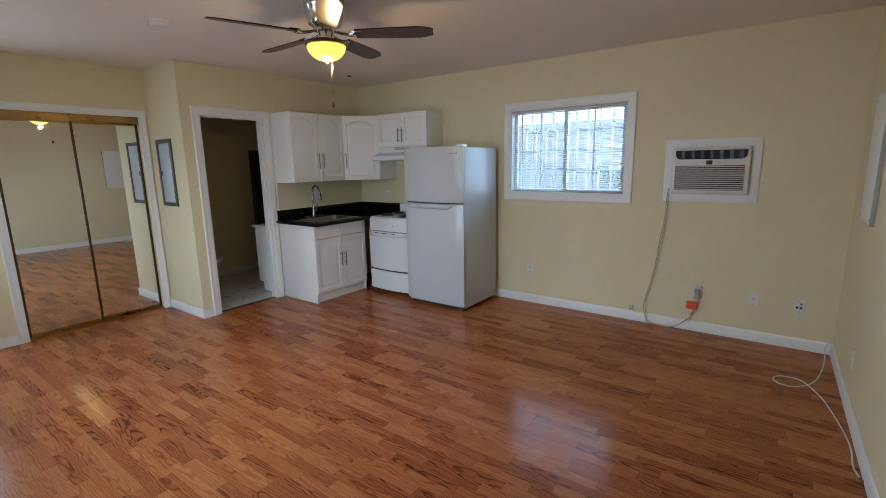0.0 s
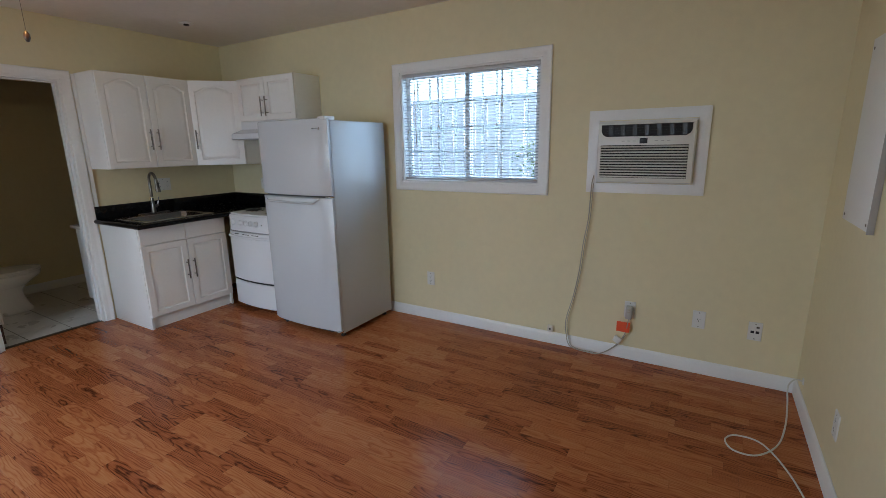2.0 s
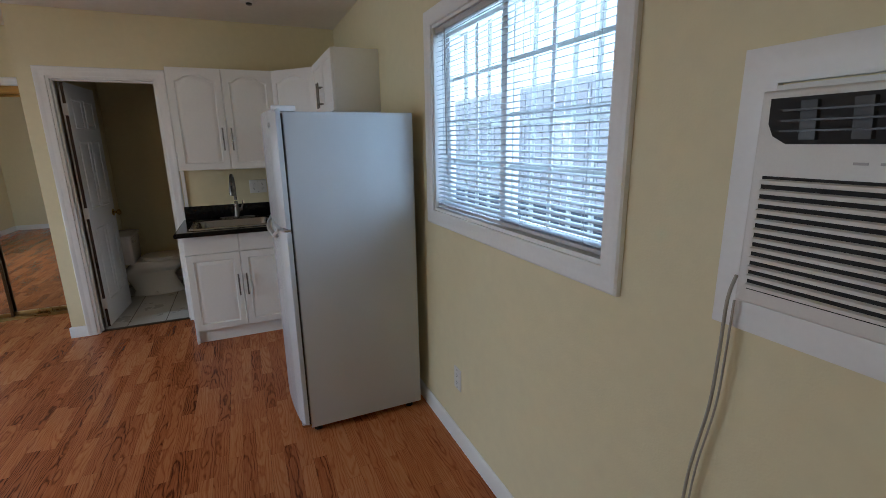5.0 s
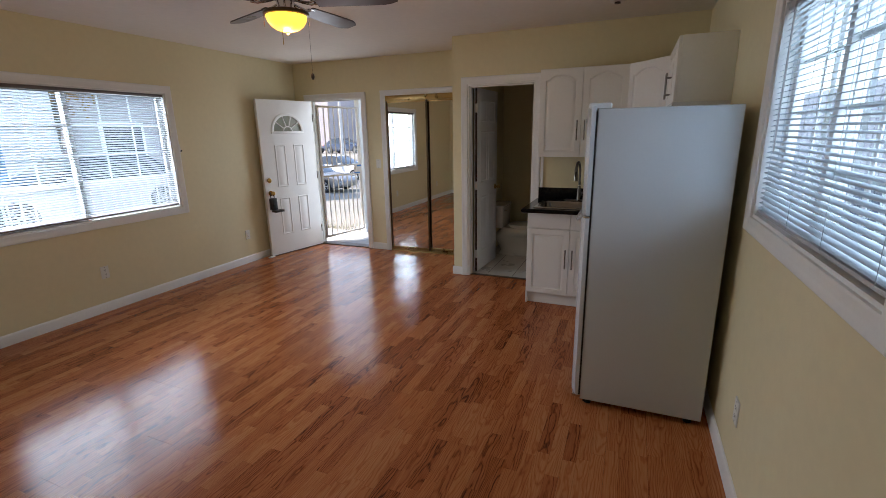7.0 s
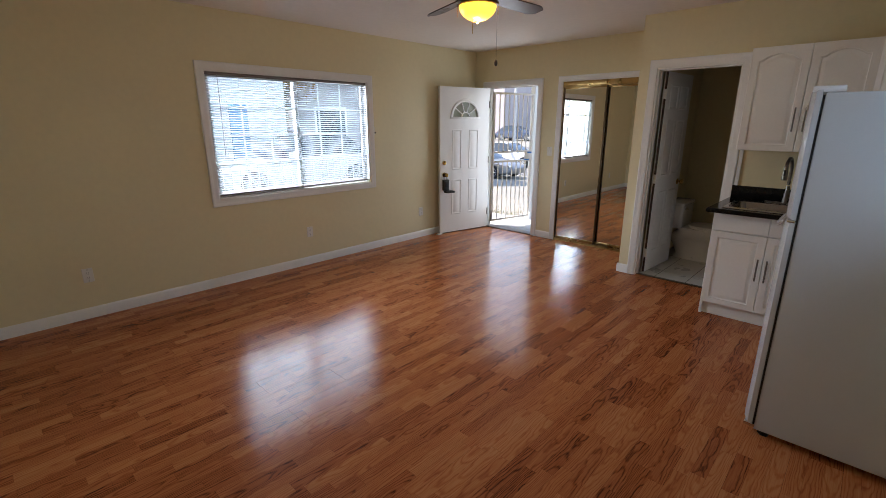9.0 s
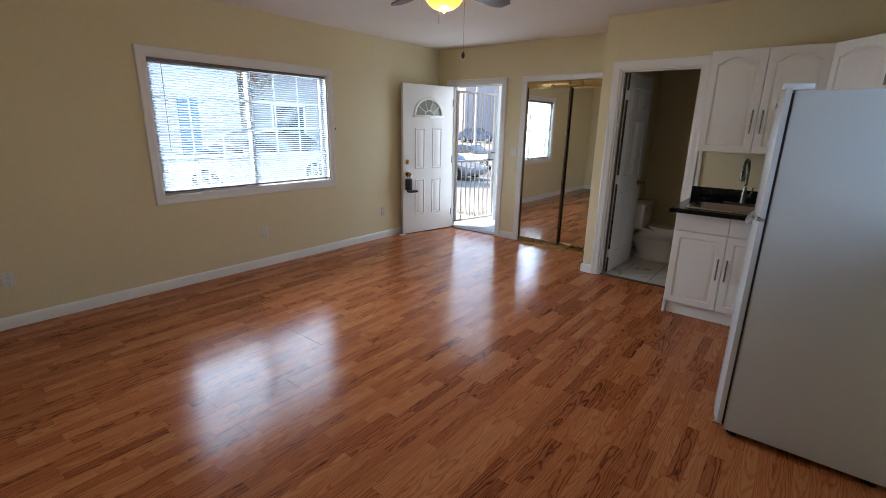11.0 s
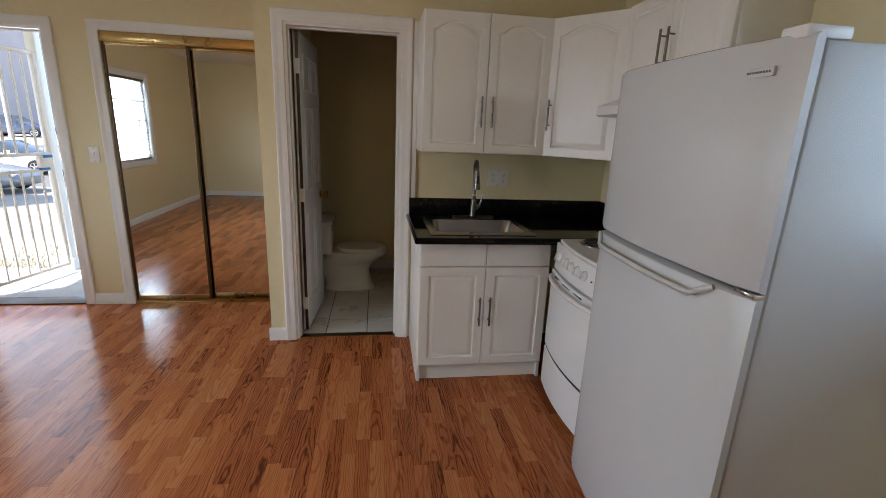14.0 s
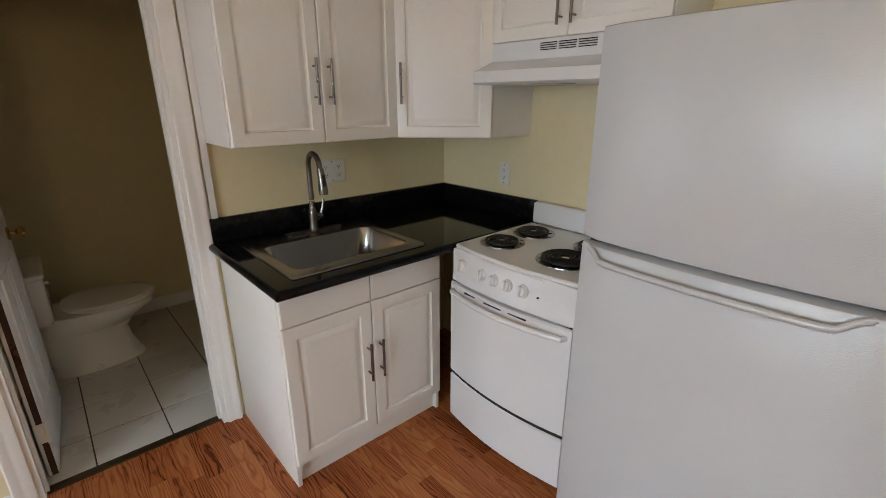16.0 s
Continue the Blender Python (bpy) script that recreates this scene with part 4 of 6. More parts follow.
def bow(x, depth=0.040):
    t = (x - RX0) / (RX1 - RX0) * 2 - 1
    return depth * (1 - t * t)


def bowed(bm, z0, z1, y_back, y_front, depth, x0=RX0, x1=RX1, n=12, e=0.006):
    """A front that swells towards the room."""
    loops = []
    for z, ins in ((z0, e), (z0 + e, 0.0), (z1 - e, 0.0), (z1, e)):
        xs = [x0 + ins * 0.5 + (x1 - x0 - ins) * i / n for i in range(n + 1)]
        loops.append([Vector((x, y_front + ins - bow(x, depth), z)) for x in xs] + [Vector((x1, y_back, z)), Vector((x0, y_back, z))])
    return loft(bm, loops)


part("body", box(B(), RX0, RX1, RF + 0.012, RB, 0.045, 0.898, 0.003), M_APPL, rg)
# dark sheet gives the seams between the fronts their shade
part("recess_shadow_gap", box(B(), RX0 + 0.006, RX1 - 0.006, RF + 0.0085, RF + 0.0115, 0.08, 0.755), M_VOID, rg, "dark sheet standing for shade behind the doors")
part("storage_drawer", bowed(B(), 0.050, 0.281, RF + 0.0115, RF, 0.032), M_APPL, rg)
# nearly flush black fill; the gap's shade is put into its colour
part("drawer_gap_shade", bowed(B(), 0.2812, 0.2978, RF + 0.0115, RF + 0.004, 0.036), M_VOID, rg, "black fill standing for the shaded gap above the drawer")
od = part("oven_door", bowed(B(), 0.298, 0.748, RF + 0.0115, RF, 0.036), M_APPL, rg)
hp = [(RX0 + 0.03 + (RX1 - RX0 - 0.06) * i / 12, RF - 0.012 - bow(RX0 + 0.03 + (RX1 - RX0 - 0.06) * i / 12, 0.055), 0.712) for i in range(13)]
bm = B()
tube(bm, [(hp[0][0] - 0.008, RF - 0.002, 0.712)] + hp + [(hp[-1][0] + 0.008, RF - 0.002, 0.712)], 0.012, 8)
part("handle", bm, M_APPL, od, "white curved handle bar")
for x in (-3.59, -3.47, -3.35):
    part("vent_slot", box(B(), x, x + 0.09, RF - bow(x + 0.045, 0.036) - 0.002, RF - bow(x + 0.045, 0.036) + 0.012, 0.730, 0.735), M_VOID, od)
cp = bowed(B(), 0.753, 0.893, RF + 0.0115, RF + 0.008, 0.036)
bmesh.ops.rotate(cp, verts=cp.verts, cent=(0, RF, 0.755), matrix=Matrix.Rotation(radians(-12), 3, "X"))
part("control_panel", cp, M_APPL, rg)
for k, x in enumerate((-3.640, -3.513, -3.443, -3.373, -3.300)):
    z = 0.832
    y = RF + 0.008 - bow(x, 0.036) + math.sin(radians(12)) * (z - 0.762)
    bm = B()
    rk = 0.027 if k == 0 else 0.022
    lathe(bm, [(rk + 0.004, 0.002), (rk + 0.003, -0.004), (rk, -0.006), (rk - 0.004, -0.016), (0.002, -0.017)], (x, y, z), 20, "y")
    box(bm, x - 0.0045, x + 0.0045, y - 0.026, y - 0.012, z - rk * 0.85, z + rk * 0.85, 0.002)
    bmesh.ops.rotate(bm, verts=bm.verts, cent=(x, y, z), matrix=Matrix.Rotation(radians(-12), 3, "X"))
    part("knob", bm, M_APPL, rg)
for x in (-3.683, -3.233):
    part("indicator_light", lathe(B(), [(0.004, 0.004), (0.004, -0.003), (0.001, -0.004)], (x, RF + 0.020 - bow(x, 0.036), 0.825), 10, "y"), M_VOID, rg)
bm = B()
bowed(bm, 0.896, 0.914, RB - 0.045, RF + 0.030, 0.034, RX0 - 0.002, RX1 + 0.002)
part("cooktop", bm, M_APPL, rg)
part("backguard", box(B(), RX0, RX1, RB - 0.046, RB, 0.914, 1.022, 0.012, 3), M_APPL, rg)
part("maker_mark", box(B(), -3.27, -3.20, RB - 0.0475, RB - 0.0455, 0.975, 0.981), M_GREYP, rg, "illegible grey maker's mark")
for x, y, r0 in ((-3.575, 4.075, 0.077), (-3.575, 4.295, 0.077), (-3.260, 4.085, 0.098), (-3.260, 4.310, 0.077)):
    bu = part("drip_pan", lathe(B(), [(r0 + 0.020, 0.0005), (r0 + 0.019, 0.004), (r0 + 0.008, 0.004), (r0 - 0.01, 0.0022), (0.001, 0.0015)], (x, y, 0.9142), 28), M_PAN, rg, "dull chrome drip pan")
    bm = B()
    turns = 4 if r0 < 0.09 else 5
    sp = [(x + (0.018 + (r0 - 0.018) * a / (turns * 360)) * math.cos(radians(a)), y + (0.018 + (r0 - 0.018) * a / (turns * 360)) * math.sin(radians(a)), 0.9265) for a in range(0, turns * 360 + 1, 18)]
    tube(bm, sp, 0.0062, 6)
    for a in (30, 150, 270):
        c, s = math.cos(radians(a)), math.sin(radians(a))
        cyl(bm, (x + 0.012 * c, y + 0.012 * s, 0.9195), (x + (r0 + 0.006) * c, y + (r0 + 0.006) * s, 0.9195), 0.0025, n=6)
    part("coil_element", bm, M_COIL, bu, "black spiral heating coil")
    part("coil_centre", lathe(B(), [(0.016, 0.004), (0.016, 0.012), (0.013, 0.0135), (0.001, 0.0135)], (x, y, 0.9142), 16), M_CHROME, bu)
for x in (RX0 + 0.05, RX1 - 0.05):
    for y in (RF + 0.06, RB - 0.06):
        part("foot", cyl(B(), (x, y, 0.0), (x, y, 0.046), 0.015, n=10), M_BLACK, rg)

# ---- refrigerator ----
FX0, FX1, FF, FBK, FH = -3.020, -2.272, 3.752, 4.442, 1.688
rf = thing("refrigerator", ((FX0 + FX1) / 2, 4.1, 0.0), 0, "white top-freezer refrigerator with pebbled doors", "refrigerator")
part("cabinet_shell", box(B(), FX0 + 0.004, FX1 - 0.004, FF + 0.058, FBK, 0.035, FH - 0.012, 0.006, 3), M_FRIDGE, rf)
part("door_gasket", box(B(), FX0 + 0.014, FX1 - 0.014, FF + 0.0495, FF + 0.0575, 0.07, FH - 0.02), M_BLACK, rf, "dark rubber door gasket")


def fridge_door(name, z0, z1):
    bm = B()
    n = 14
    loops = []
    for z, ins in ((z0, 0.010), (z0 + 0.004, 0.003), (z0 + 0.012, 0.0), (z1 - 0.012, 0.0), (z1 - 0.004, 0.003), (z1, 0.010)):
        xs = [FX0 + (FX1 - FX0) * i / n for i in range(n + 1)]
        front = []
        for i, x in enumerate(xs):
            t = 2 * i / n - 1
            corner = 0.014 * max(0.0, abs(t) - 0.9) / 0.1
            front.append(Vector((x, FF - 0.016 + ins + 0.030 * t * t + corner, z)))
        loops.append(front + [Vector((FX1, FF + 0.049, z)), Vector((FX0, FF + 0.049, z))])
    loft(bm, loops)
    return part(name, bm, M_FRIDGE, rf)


SPLIT = 1.123
fz_door = fridge_door("freezer_door", SPLIT + 0.007, FH)
lo_door = fridge_door("fresh_food_door", 0.062, SPLIT - 0.007)


def lip_path(x0, x1, dip, out, n=24):
    """The line along a door's upper edge that dips into a finger pocket."""
    pts = []
    for i in range(n + 1):
        t = i / n
        x = x0 + (x1 - x0) * t
        k = min(1.0, min(t, 1 - t) / 0.10)
        k = k * k * (3 - 2 * k)
        yy = FF - 0.016 + 0.030 * (2 * (x - FX0) / (FX1 - FX0) - 1) ** 2
        pts.append(Vector((x, yy - out * k - 0.001, SPLIT - 0.010 - dip * k)))
    return pts


lip = lip_path(FX0 + 0.03, FX1 - 0.10, 0.034, 0.020)
part("handle_lip", tube(B(), lip, 0.0075, 10), M_FRIDGE, lo_door, "moulded finger lip")
bm = B()
loft(bm, [[Vector((p.x, p.y, p.z)), Vector((p.x, p.y, p.z - 0.006)), Vector((p.x, p.y + 0.026, p.z - 0.012)), Vector((p.x, p.y + 0.026, p.z - 0.004))] for p in lip[2:-2]])
part("finger_pocket", bm, M_APPL, lo_door, "shallow pocket above the lip")
bm = B()
tube(bm, [p + Vector((0, -0.003, -0.0092)) for p in lip], 0.0018, 6)
part("lip_groove", bm, M_GREYP, lo_door)
part("hinge_cover", box(B(), FX1 - 0.075, FX1 - 0.008, FF + 0.012, FF + 0.12, FH - 0.011, FH + 0.016, 0.006), M_APPL, rf)
part("middle_hinge", box(B(), FX1 - 0.06, FX1 + 0.002, FF + 0.018, FF + 0.0488, SPLIT - 0.0045, SPLIT + 0.0045, 0.001), M_CHROME, rf, "steel middle hinge")
bm = B()
for k in range(10):
    box(bm, FX1 - 0.136 + k * 0.0075, FX1 - 0.131 + k * 0.0075, FF - 0.0030, FF + 0.0045, FH - 0.0725, FH - 0.0675)
part("badge_plate", box(B(), FX1 - 0.142, FX1 - 0.056, FF - 0.0026, FF + 0.0045, FH - 0.080, FH - 0.060, 0.001), M_FRIDGE, fz_door, "pale badge plate")
part("maker_mark", bm, M_PANEL, fz_door, "dark maker's mark drawn as small bars")
part("handle_mark", box(B(), -2.68, -2.64, FF - 0.0422, FF - 0.0385, SPLIT - 0.048, SPLIT - 0.043), M_GREYP, lo_door, "small grey mark")
part("kick_grille", box(B(), FX0 + 0.02, FX1 - 0.02, FF + 0.075, FF + 0.09, 0.015, 0.0345), M_VOID, rf)
for x in (FX0 + 0.05, FX1 - 0.05):
    part("foot", lathe(B(), [(0.022, 0.0), (0.022, 0.01), (0.012, 0.014), (0.012, 0.036)], (x, FF + 0.10, 0.0), 12), M_BLACK, rf)
    part("foot", lathe(B(), [(0.022, 0.0), (0.022, 0.01), (0.012, 0.014), (0.012, 0.036)], (x, FBK - 0.06, 0.0), 12), M_BLACK, rf)
part("lower_hinge", box(B(), FX1 - 0.07, FX1 - 0.006, FF + 0.012, FF + 0.08, 0.045, 0.0615, 0.002), M_CHROME, rf)

# ---- ceiling fan ----
CX, CY = -2.127, 2.048
fan = thing("ceiling_fan", (CX, CY, CEIL), 0, "five-blade ceiling fan with dark walnut blades and lit amber bowl", "ceiling fan")
part("motor_housing", lathe(B(), [(0.118, 0.0), (0.122, -0.012), (0.118, -0.060), (0.112, -0.068), (0.108, -0.120), (0.098, -0.150), (0.072, -0.165), (0.060, -0.172), (0.060, -0.188)], (CX, CY, CEIL), 36), M_CHROME, fan, "polished nickel motor housing")
part("switch_cup", lathe(B(), [(0.045, -0.188), (0.048, -0.20), (0.048, -0.238), (0.040, -0.246)], (CX, CY, CEIL), 24), M_CHROME, fan)
part("light_fitter", lathe(B(), [(0.040, -0.243), (0.112, -0.247), (0.128, -0.252), (0.131, -0.262), (0.127, -0.270), (0.116, -0.273)], (CX, CY, CEIL), 36), M_BRONZE, fan, "dark bronze bowl rim")
bowl = part("bowl", lathe(B(), [(0.1155, -0.2715), (0.116, -0.280), (0.109, -0.302), (0.091, -0.326), (0.062, -0.345), (0.030, -0.356), (0.001, -0.359)], (CX, CY, CEIL), 36), M_BOWL, fan, "lit amber glass bowl")
BZ = CEIL - 0.205
for k in range(5):
    a = radians(34 + 72 * k)
    m = Matrix.Translation((CX, CY, BZ)) @ Matrix.Rotation(a, 4, "Z")
    bm = B()
    tube(bm, [(0.055, 0, 0.018), (0.10, 0.012, 0.004), (0.15, 0.022, -0.006), (0.185, 0.030, 0.0)], [0.007, 0.006, 0.006, 0.007], 8)
    tube(bm, [(0.055, 0, 0.018), (0.10, -0.012, 0.004), (0.15, -0.022, -0.006), (0.185, -0.030, 0.0)], [0.007, 0.006, 0.006, 0.007], 8)
    box(bm, 0.165, 0.225, -0.040, 0.040, 0.002, 0.006, 0.002)
    bm.transform(m @ Matrix.Rotation(radians(0), 4, "X"))
    part("blade_iron", bm, M_CHROME, fan)
    bm = B()
    out = []
    for i in range(13):
        t = i / 12
        out.append((0.185 + 0.475 * t, 0.052 + 0.014 * math.sin(math.pi * min(1, t * 1.15) * 0.5) - (0.030 if t == 1 else 0.010 if i == 11 else 0)))
    pl2 = out + [(x, -w) for x, w in reversed(out)]
    loft(bm, [[Vector((x, y, z)) for x, y in pl2] for z in (-0.0035, 0.0035)])
    bm.transform(m @ Matrix.Rotation(radians(-11), 4, "X"))
    part("blade", bm, M_WALNUT, fan)
part("finial", lathe(B(), [(0.010, -0.3592), (0.011, -0.364), (0.005, -0.370), (0.001, -0.371)], (CX, CY, CEIL), 14), M_BRASS, fan)
part("pull_chain", cyl(B(), (CX + 0.045, CY, CEIL - 0.352), (CX + 0.046, CY, CEIL - 0.435), 0.0022, n=6), M_BRASS, fan, "short brass pull chain")
for a in (-60, 120):
    x, y = CX + 0.128 * math.cos(radians(a)), CY + 0.128 * math.sin(radians(a))
    part("side_chain", cyl(B(), (x, y, CEIL - 0.268), (x, y, CEIL - 0.330), 0.0012, n=6), M_BRASS, fan, "thin hanging chain")

HX, HY = CX - 0.078, CY + 0.094
bm = B()
tube(bm, [(HX + 0.012, HY - 0.014, CEIL - 0.262), (HX, HY, CEIL - 0.30), (HX, HY, CEIL - 0.585)], 0.0008, 6)
part("long_pull_chain", bm, M_WALNUT, fan)
part("chain_fob", lathe(B(), [(0.002, -0.580), (0.009, -0.590), (0.011, -0.606), (0.005, -0.620), (0.001, -0.621)], (HX, HY, CEIL), 12), M_WALNUT, fan, "small dark wooden fob")

# ---- ceiling and wall fixtures ----
sd = thing("smoke_detector", (-3.32, 1.62, CEIL), 0, "round white smoke detector on the ceiling", "smoke detector")
part("base_ring", lathe(B(), [(0.066, 0.0), (0.066, -0.010), (0.060, -0.014)], (-3.32, 1.62, CEIL)), M_PLASTIC, sd)
part("cover", lathe(B(), [(0.059, -0.0142), (0.057, -0.030), (0.044, -0.040), (0.001, -0.042)], (-3.32, 1.62, CEIL)), M_PLASTIC, sd)
ch = thing("ceiling_canopy_plate", (-3.80, 3.79, CEIL), 0, "round white ceiling plate with a dark empty socket", "ceiling fixture")
part("plate", lathe(B(), [(0.058, 0.0), (0.058, -0.004), (0.050, -0.009), (0.024, -0.010)], (-3.80, 3.79, CEIL)), M_PLASTIC, ch)
part("socket", lathe(B(), [(0.022, -0.0102), (0.022, -0.020), (0.016, -0.021), (0.001, -0.014)], (-3.80, 3.79, CEIL), 18), M_BLACK, ch)
hk2 = thing("blind_cord_cleat", (-3.262, SOUTH, 1.44), 0, "small dark cord cleat beside the wide window", "cleat")
part("plate", box(B(), -3.268, -3.256, SOUTH + 0.0005, SOUTH + 0.004, 1.41, 1.50, 0.001), M_PLASTIC, hk2)
part("hook", tube(B(), [(-3.262, SOUTH + 0.003, 1.432), (-3.262, SOUTH + 0.022, 1.430), (-3.262, SOUTH + 0.026, 1.442)], 0.005, 8), M_BLACK, hk2)

# electrical panel on the return wall
ep = thing("breaker_panel", (-4.84, JOG, 1.14), 0, "recessed breaker panel with dark grey frame and pale door", "electrical panel")
y0 = JOG - 0.0005
bm = B()
trim_frame(bm, -4.962, -4.713, 1.180, 1.775, [(0.0, 0.0), (0.0, 0.014), (0.036, 0.014), (0.038, 0.0)], at_y(y0, -1), True)
part("panel_frame", bm, M_PANEL, ep)
part("panel_door", box(B(), -4.960, -4.715, y0 - 0.009, y0, 1.182, 1.773, 0.002), M_PANELD, ep, "pale grey enamelled door")
part("latch", box(B(), -4.948, -4.924, y0 - 0.014, y0 - 0.0091, 1.45, 1.50, 0.002), M_BLACK, ep)
for z in (1.30, 1.64):
    part("hinge", cyl(B(), (-4.716, y0 - 0.011, z - 0.02), (-4.716, y0 - 0.011, z + 0.02), 0.004, n=8), M_PANEL, ep)

# board fixed to the end wall
wb = thing("wall_access_panel", (EAST, 3.83, 1.12), 0, "plain white access panel screwed to the end wall", "access panel")
part("board", box(B(), EAST - 0.020, EAST - 0.0005, 3.635, 4.040, 1.125, 1.890, 0.002), M_TRIM, wb)
part("edge_strip", box(B(), EAST - 0.023, EAST - 0.001, 3.629, 3.6345, 1.118, 1.896, 0.001), M_GREYP, wb, "grey exposed edge")
for y in (3.665, 4.01):
    for z in (1.15, 1.85):
        part("screw", lathe(B(), [(0.006, -0.0202), (0.006, -0.022), (0.001, -0.023)], (EAST, y, z), 10, "x"), M_NICKEL, wb)


def on_wall(c, axis, s, a, z):
    """Maps (along, up, out) of a small plate to a wall."""
    if axis == "y":
        return lambda u, w, v: Vector((a + u, c + s * v, z + w))
    return lambda u, w, v: Vector((c + s * v, a + u, z + w))


def pbox(bm, pl, u0, u1, w0, w1, v0, v1, e=0.0):
    a = [pl(u, w, v0) for u, w in ((u0, w0), (u1, w0), (u1, w1), (u0, w1))]
    b = [pl(u, w, v1 - e) for u, w in ((u0, w0), (u1, w0), (u1, w1), (u0, w1))]
    c = [pl(u, w, v1) for u, w in ((u0 + e, w0 + e), (u1 - e, w0 + e), (u1 - e, w1 - e), (u0 + e, w1 - e))]
    return loft(bm, [a, b, c] if e else [a, b])


def outlet(c, axis, s, a, z, label, kind="duplex", gangs=1):
    pl = on_wall(c, axis, s, a, z)
    o = thing("wall_outlet" if kind != "switch" else "light_switch", pl(0, 0, 0), 0, label, "outlet" if kind != "switch" else "switch", "wall plates")
    hw = 0.036 * gangs
    part("cover_plate", pbox(B(), pl, -hw, hw, -0.058, 0.058, 0.0005, 0.006, 0.003), M_PLASTIC, o)
    if kind == "duplex":
        for g in range(gangs):
            cu = (g - (gangs - 1) / 2) * 0.072
            for w in (-0.020, 0.020):
                face = part("receptacle_face", pbox(B(), pl, cu - 0.016, cu + 0.016, w - 0.014, w + 0.014, 0.0062, 0.0078, 0.001), M_PLASTIC, o)
                for du in (-0.006, 0.006):
                    part("slot", pbox(B(), pl, cu + du - 0.0012, cu + du + 0.0012, w - 0.002, w + 0.007, 0.0079, 0.0083), M_VOID, face)
                part("ground_hole", pbox(B(), pl, cu - 0.0025, cu + 0.0025, w - 0.010, w - 0.005, 0.0079, 0.0083), M_VOID, face)
    elif kind == "single":
        face = part("receptacle_face", lathe(B(), [(0.020, 0.0062), (0.020, 0.0075), (0.019, 0.008), (0.001, 0.008)], pl(0, 0, 0), 20, axis) if s > 0 else lathe(B(), [(0.020, -0.0062), (0.020, -0.0075), (0.019, -0.008), (0.001, -0.008)], pl(0, 0, 0), 20, axis), M_PLASTIC, o)
        for du, dw in ((-0.007, 0.004), (0.007, 0.004), (0.0, -0.008)):
            part("slot", pbox(B(), pl, du - 0.002, du + 0.002, dw - 0.004, dw + 0.004, 0.0082, 0.0086), M_VOID, face)
    elif kind == "data":
        for u in (-0.013, 0.013):
            part("jack", pbox(B(), pl, u - 0.009, u + 0.009, -0.012, 0.004, 0.0062, 0.0068), M_VOID, o)
        part("connector", pbox(B(), pl, 0.005, 0.020, 0.022, 0.034, 0.0062, 0.012, 0.002), M_NICKEL, o)
    elif kind == "switch":
        part("toggle", pbox(B(), pl, -0.006, 0.006, -0.004, 0.016, 0.0062, 0.016, 0.002), M_PLASTIC, o)
    for w in (-0.047, 0.047):
        part("screw", pbox(B(), pl, -0.003, 0.003, w - 0.003, w + 0.003, 0.0062, 0.0070), M_NICKEL, o)
    return o


outlet(NORTH, "y", -1, -1.882, 0.366, "white duplex outlet on the cream wall under the small window")
outlet(NORTH, "y", -1, -0.271, 0.362, "white outlet with the air conditioner plug in it", "single")
outlet(NORTH, "y", -1, 0.142, 0.366, "white round single outlet near the room corner", "single")
outlet(NORTH, "y", -1, 0.443, 0.346, "white data plate with two dark jacks", "data")
outlet(EAST, "x", -1, 3.615, 0.305, "white duplex outlet on the end wall")
outlet(SOUTH, "y", 1, -2.293, 0.370, "white duplex outlet under the wide window")
outlet(SOUTH, "y", 1, -4.02, 0.360, "white duplex outlet near the open door")
outlet(SOUTH, "y", 1, -0.276, 0.360, "white duplex outlet low on the window wall")
outlet(WEST, "x", 1, 0.836, 1.184, "white toggle light switch by the closet", "switch")
outlet(BATHW, "x", 1, 3.735, 1.165, "double white outlet above the counter", "duplex", 2)
outlet(NORTH, "y", -1, -3.94, 1.128, "white duplex outlet above the counter corner")

jk = thing("phone_jack", (-0.832, NORTH, 0.094), 0, "small cream phone jack on the baseboard", "wall jack")
pl = on_wall(NORTH, "y", -1, -0.817, 0.121)
part("jack_body", pbox(B(), pl, -0.020, 0.020, -0.024, 0.024, 0.0005, 0.026, 0.004), M_CORD, jk)
part("port", pbox(B(), pl, -0.006, 0.006, -0.008, 0.004, 0.0262, 0.0268), M_VOID, jk)
ck = thing("coax_jack", (EAST, 4.320, 0.160), 0, "small white cable feed-through on the end wall", "wall jack")
pl = on_wall(EAST, "x", -1, 4.320, 0.160)
part("plate", pbox(B(), pl, -0.012, 0.012, -0.016, 0.016, 0.0005, 0.006, 0.002), M_PLASTIC, ck)

# ---- air conditioner ----
ax0, ax1, az0, az1 = HOLE_AC
ac = thing("air_conditioner", ((ax0 + ax1) / 2, NORTH, az0), 0, "white through-wall air conditioner with black top louvres", "air conditioner")
AF = NORTH - 0.068
part("chassis", box(B(), ax0 + 0.0005, ax1 - 0.0005, NORTH - 0.020, NORTH + 0.32, az0 + 0.0005, az1 - 0.0005), M_PLASTIC, ac)
bm = B()
zt = az1 - 0.012
loft(bm, [[Vector((x, y, z)) for x, z in ((ax0 + 0.004 + e, az0 + 0.006 + e), (ax1 - 0.004 - e, az0 + 0.006 + e), (ax1 - 0.004 - e, zt - e), (ax0 + 0.004 + e, zt - e))] for e, y in ((0, NORTH - 0.0205), (0, AF + 0.012), (0.004, AF + 0.004), (0.012, AF))])
face = part("front_panel", bm, M_PLASTIC, ac)
pl = on_wall(AF, "y", -1, 0, 0)
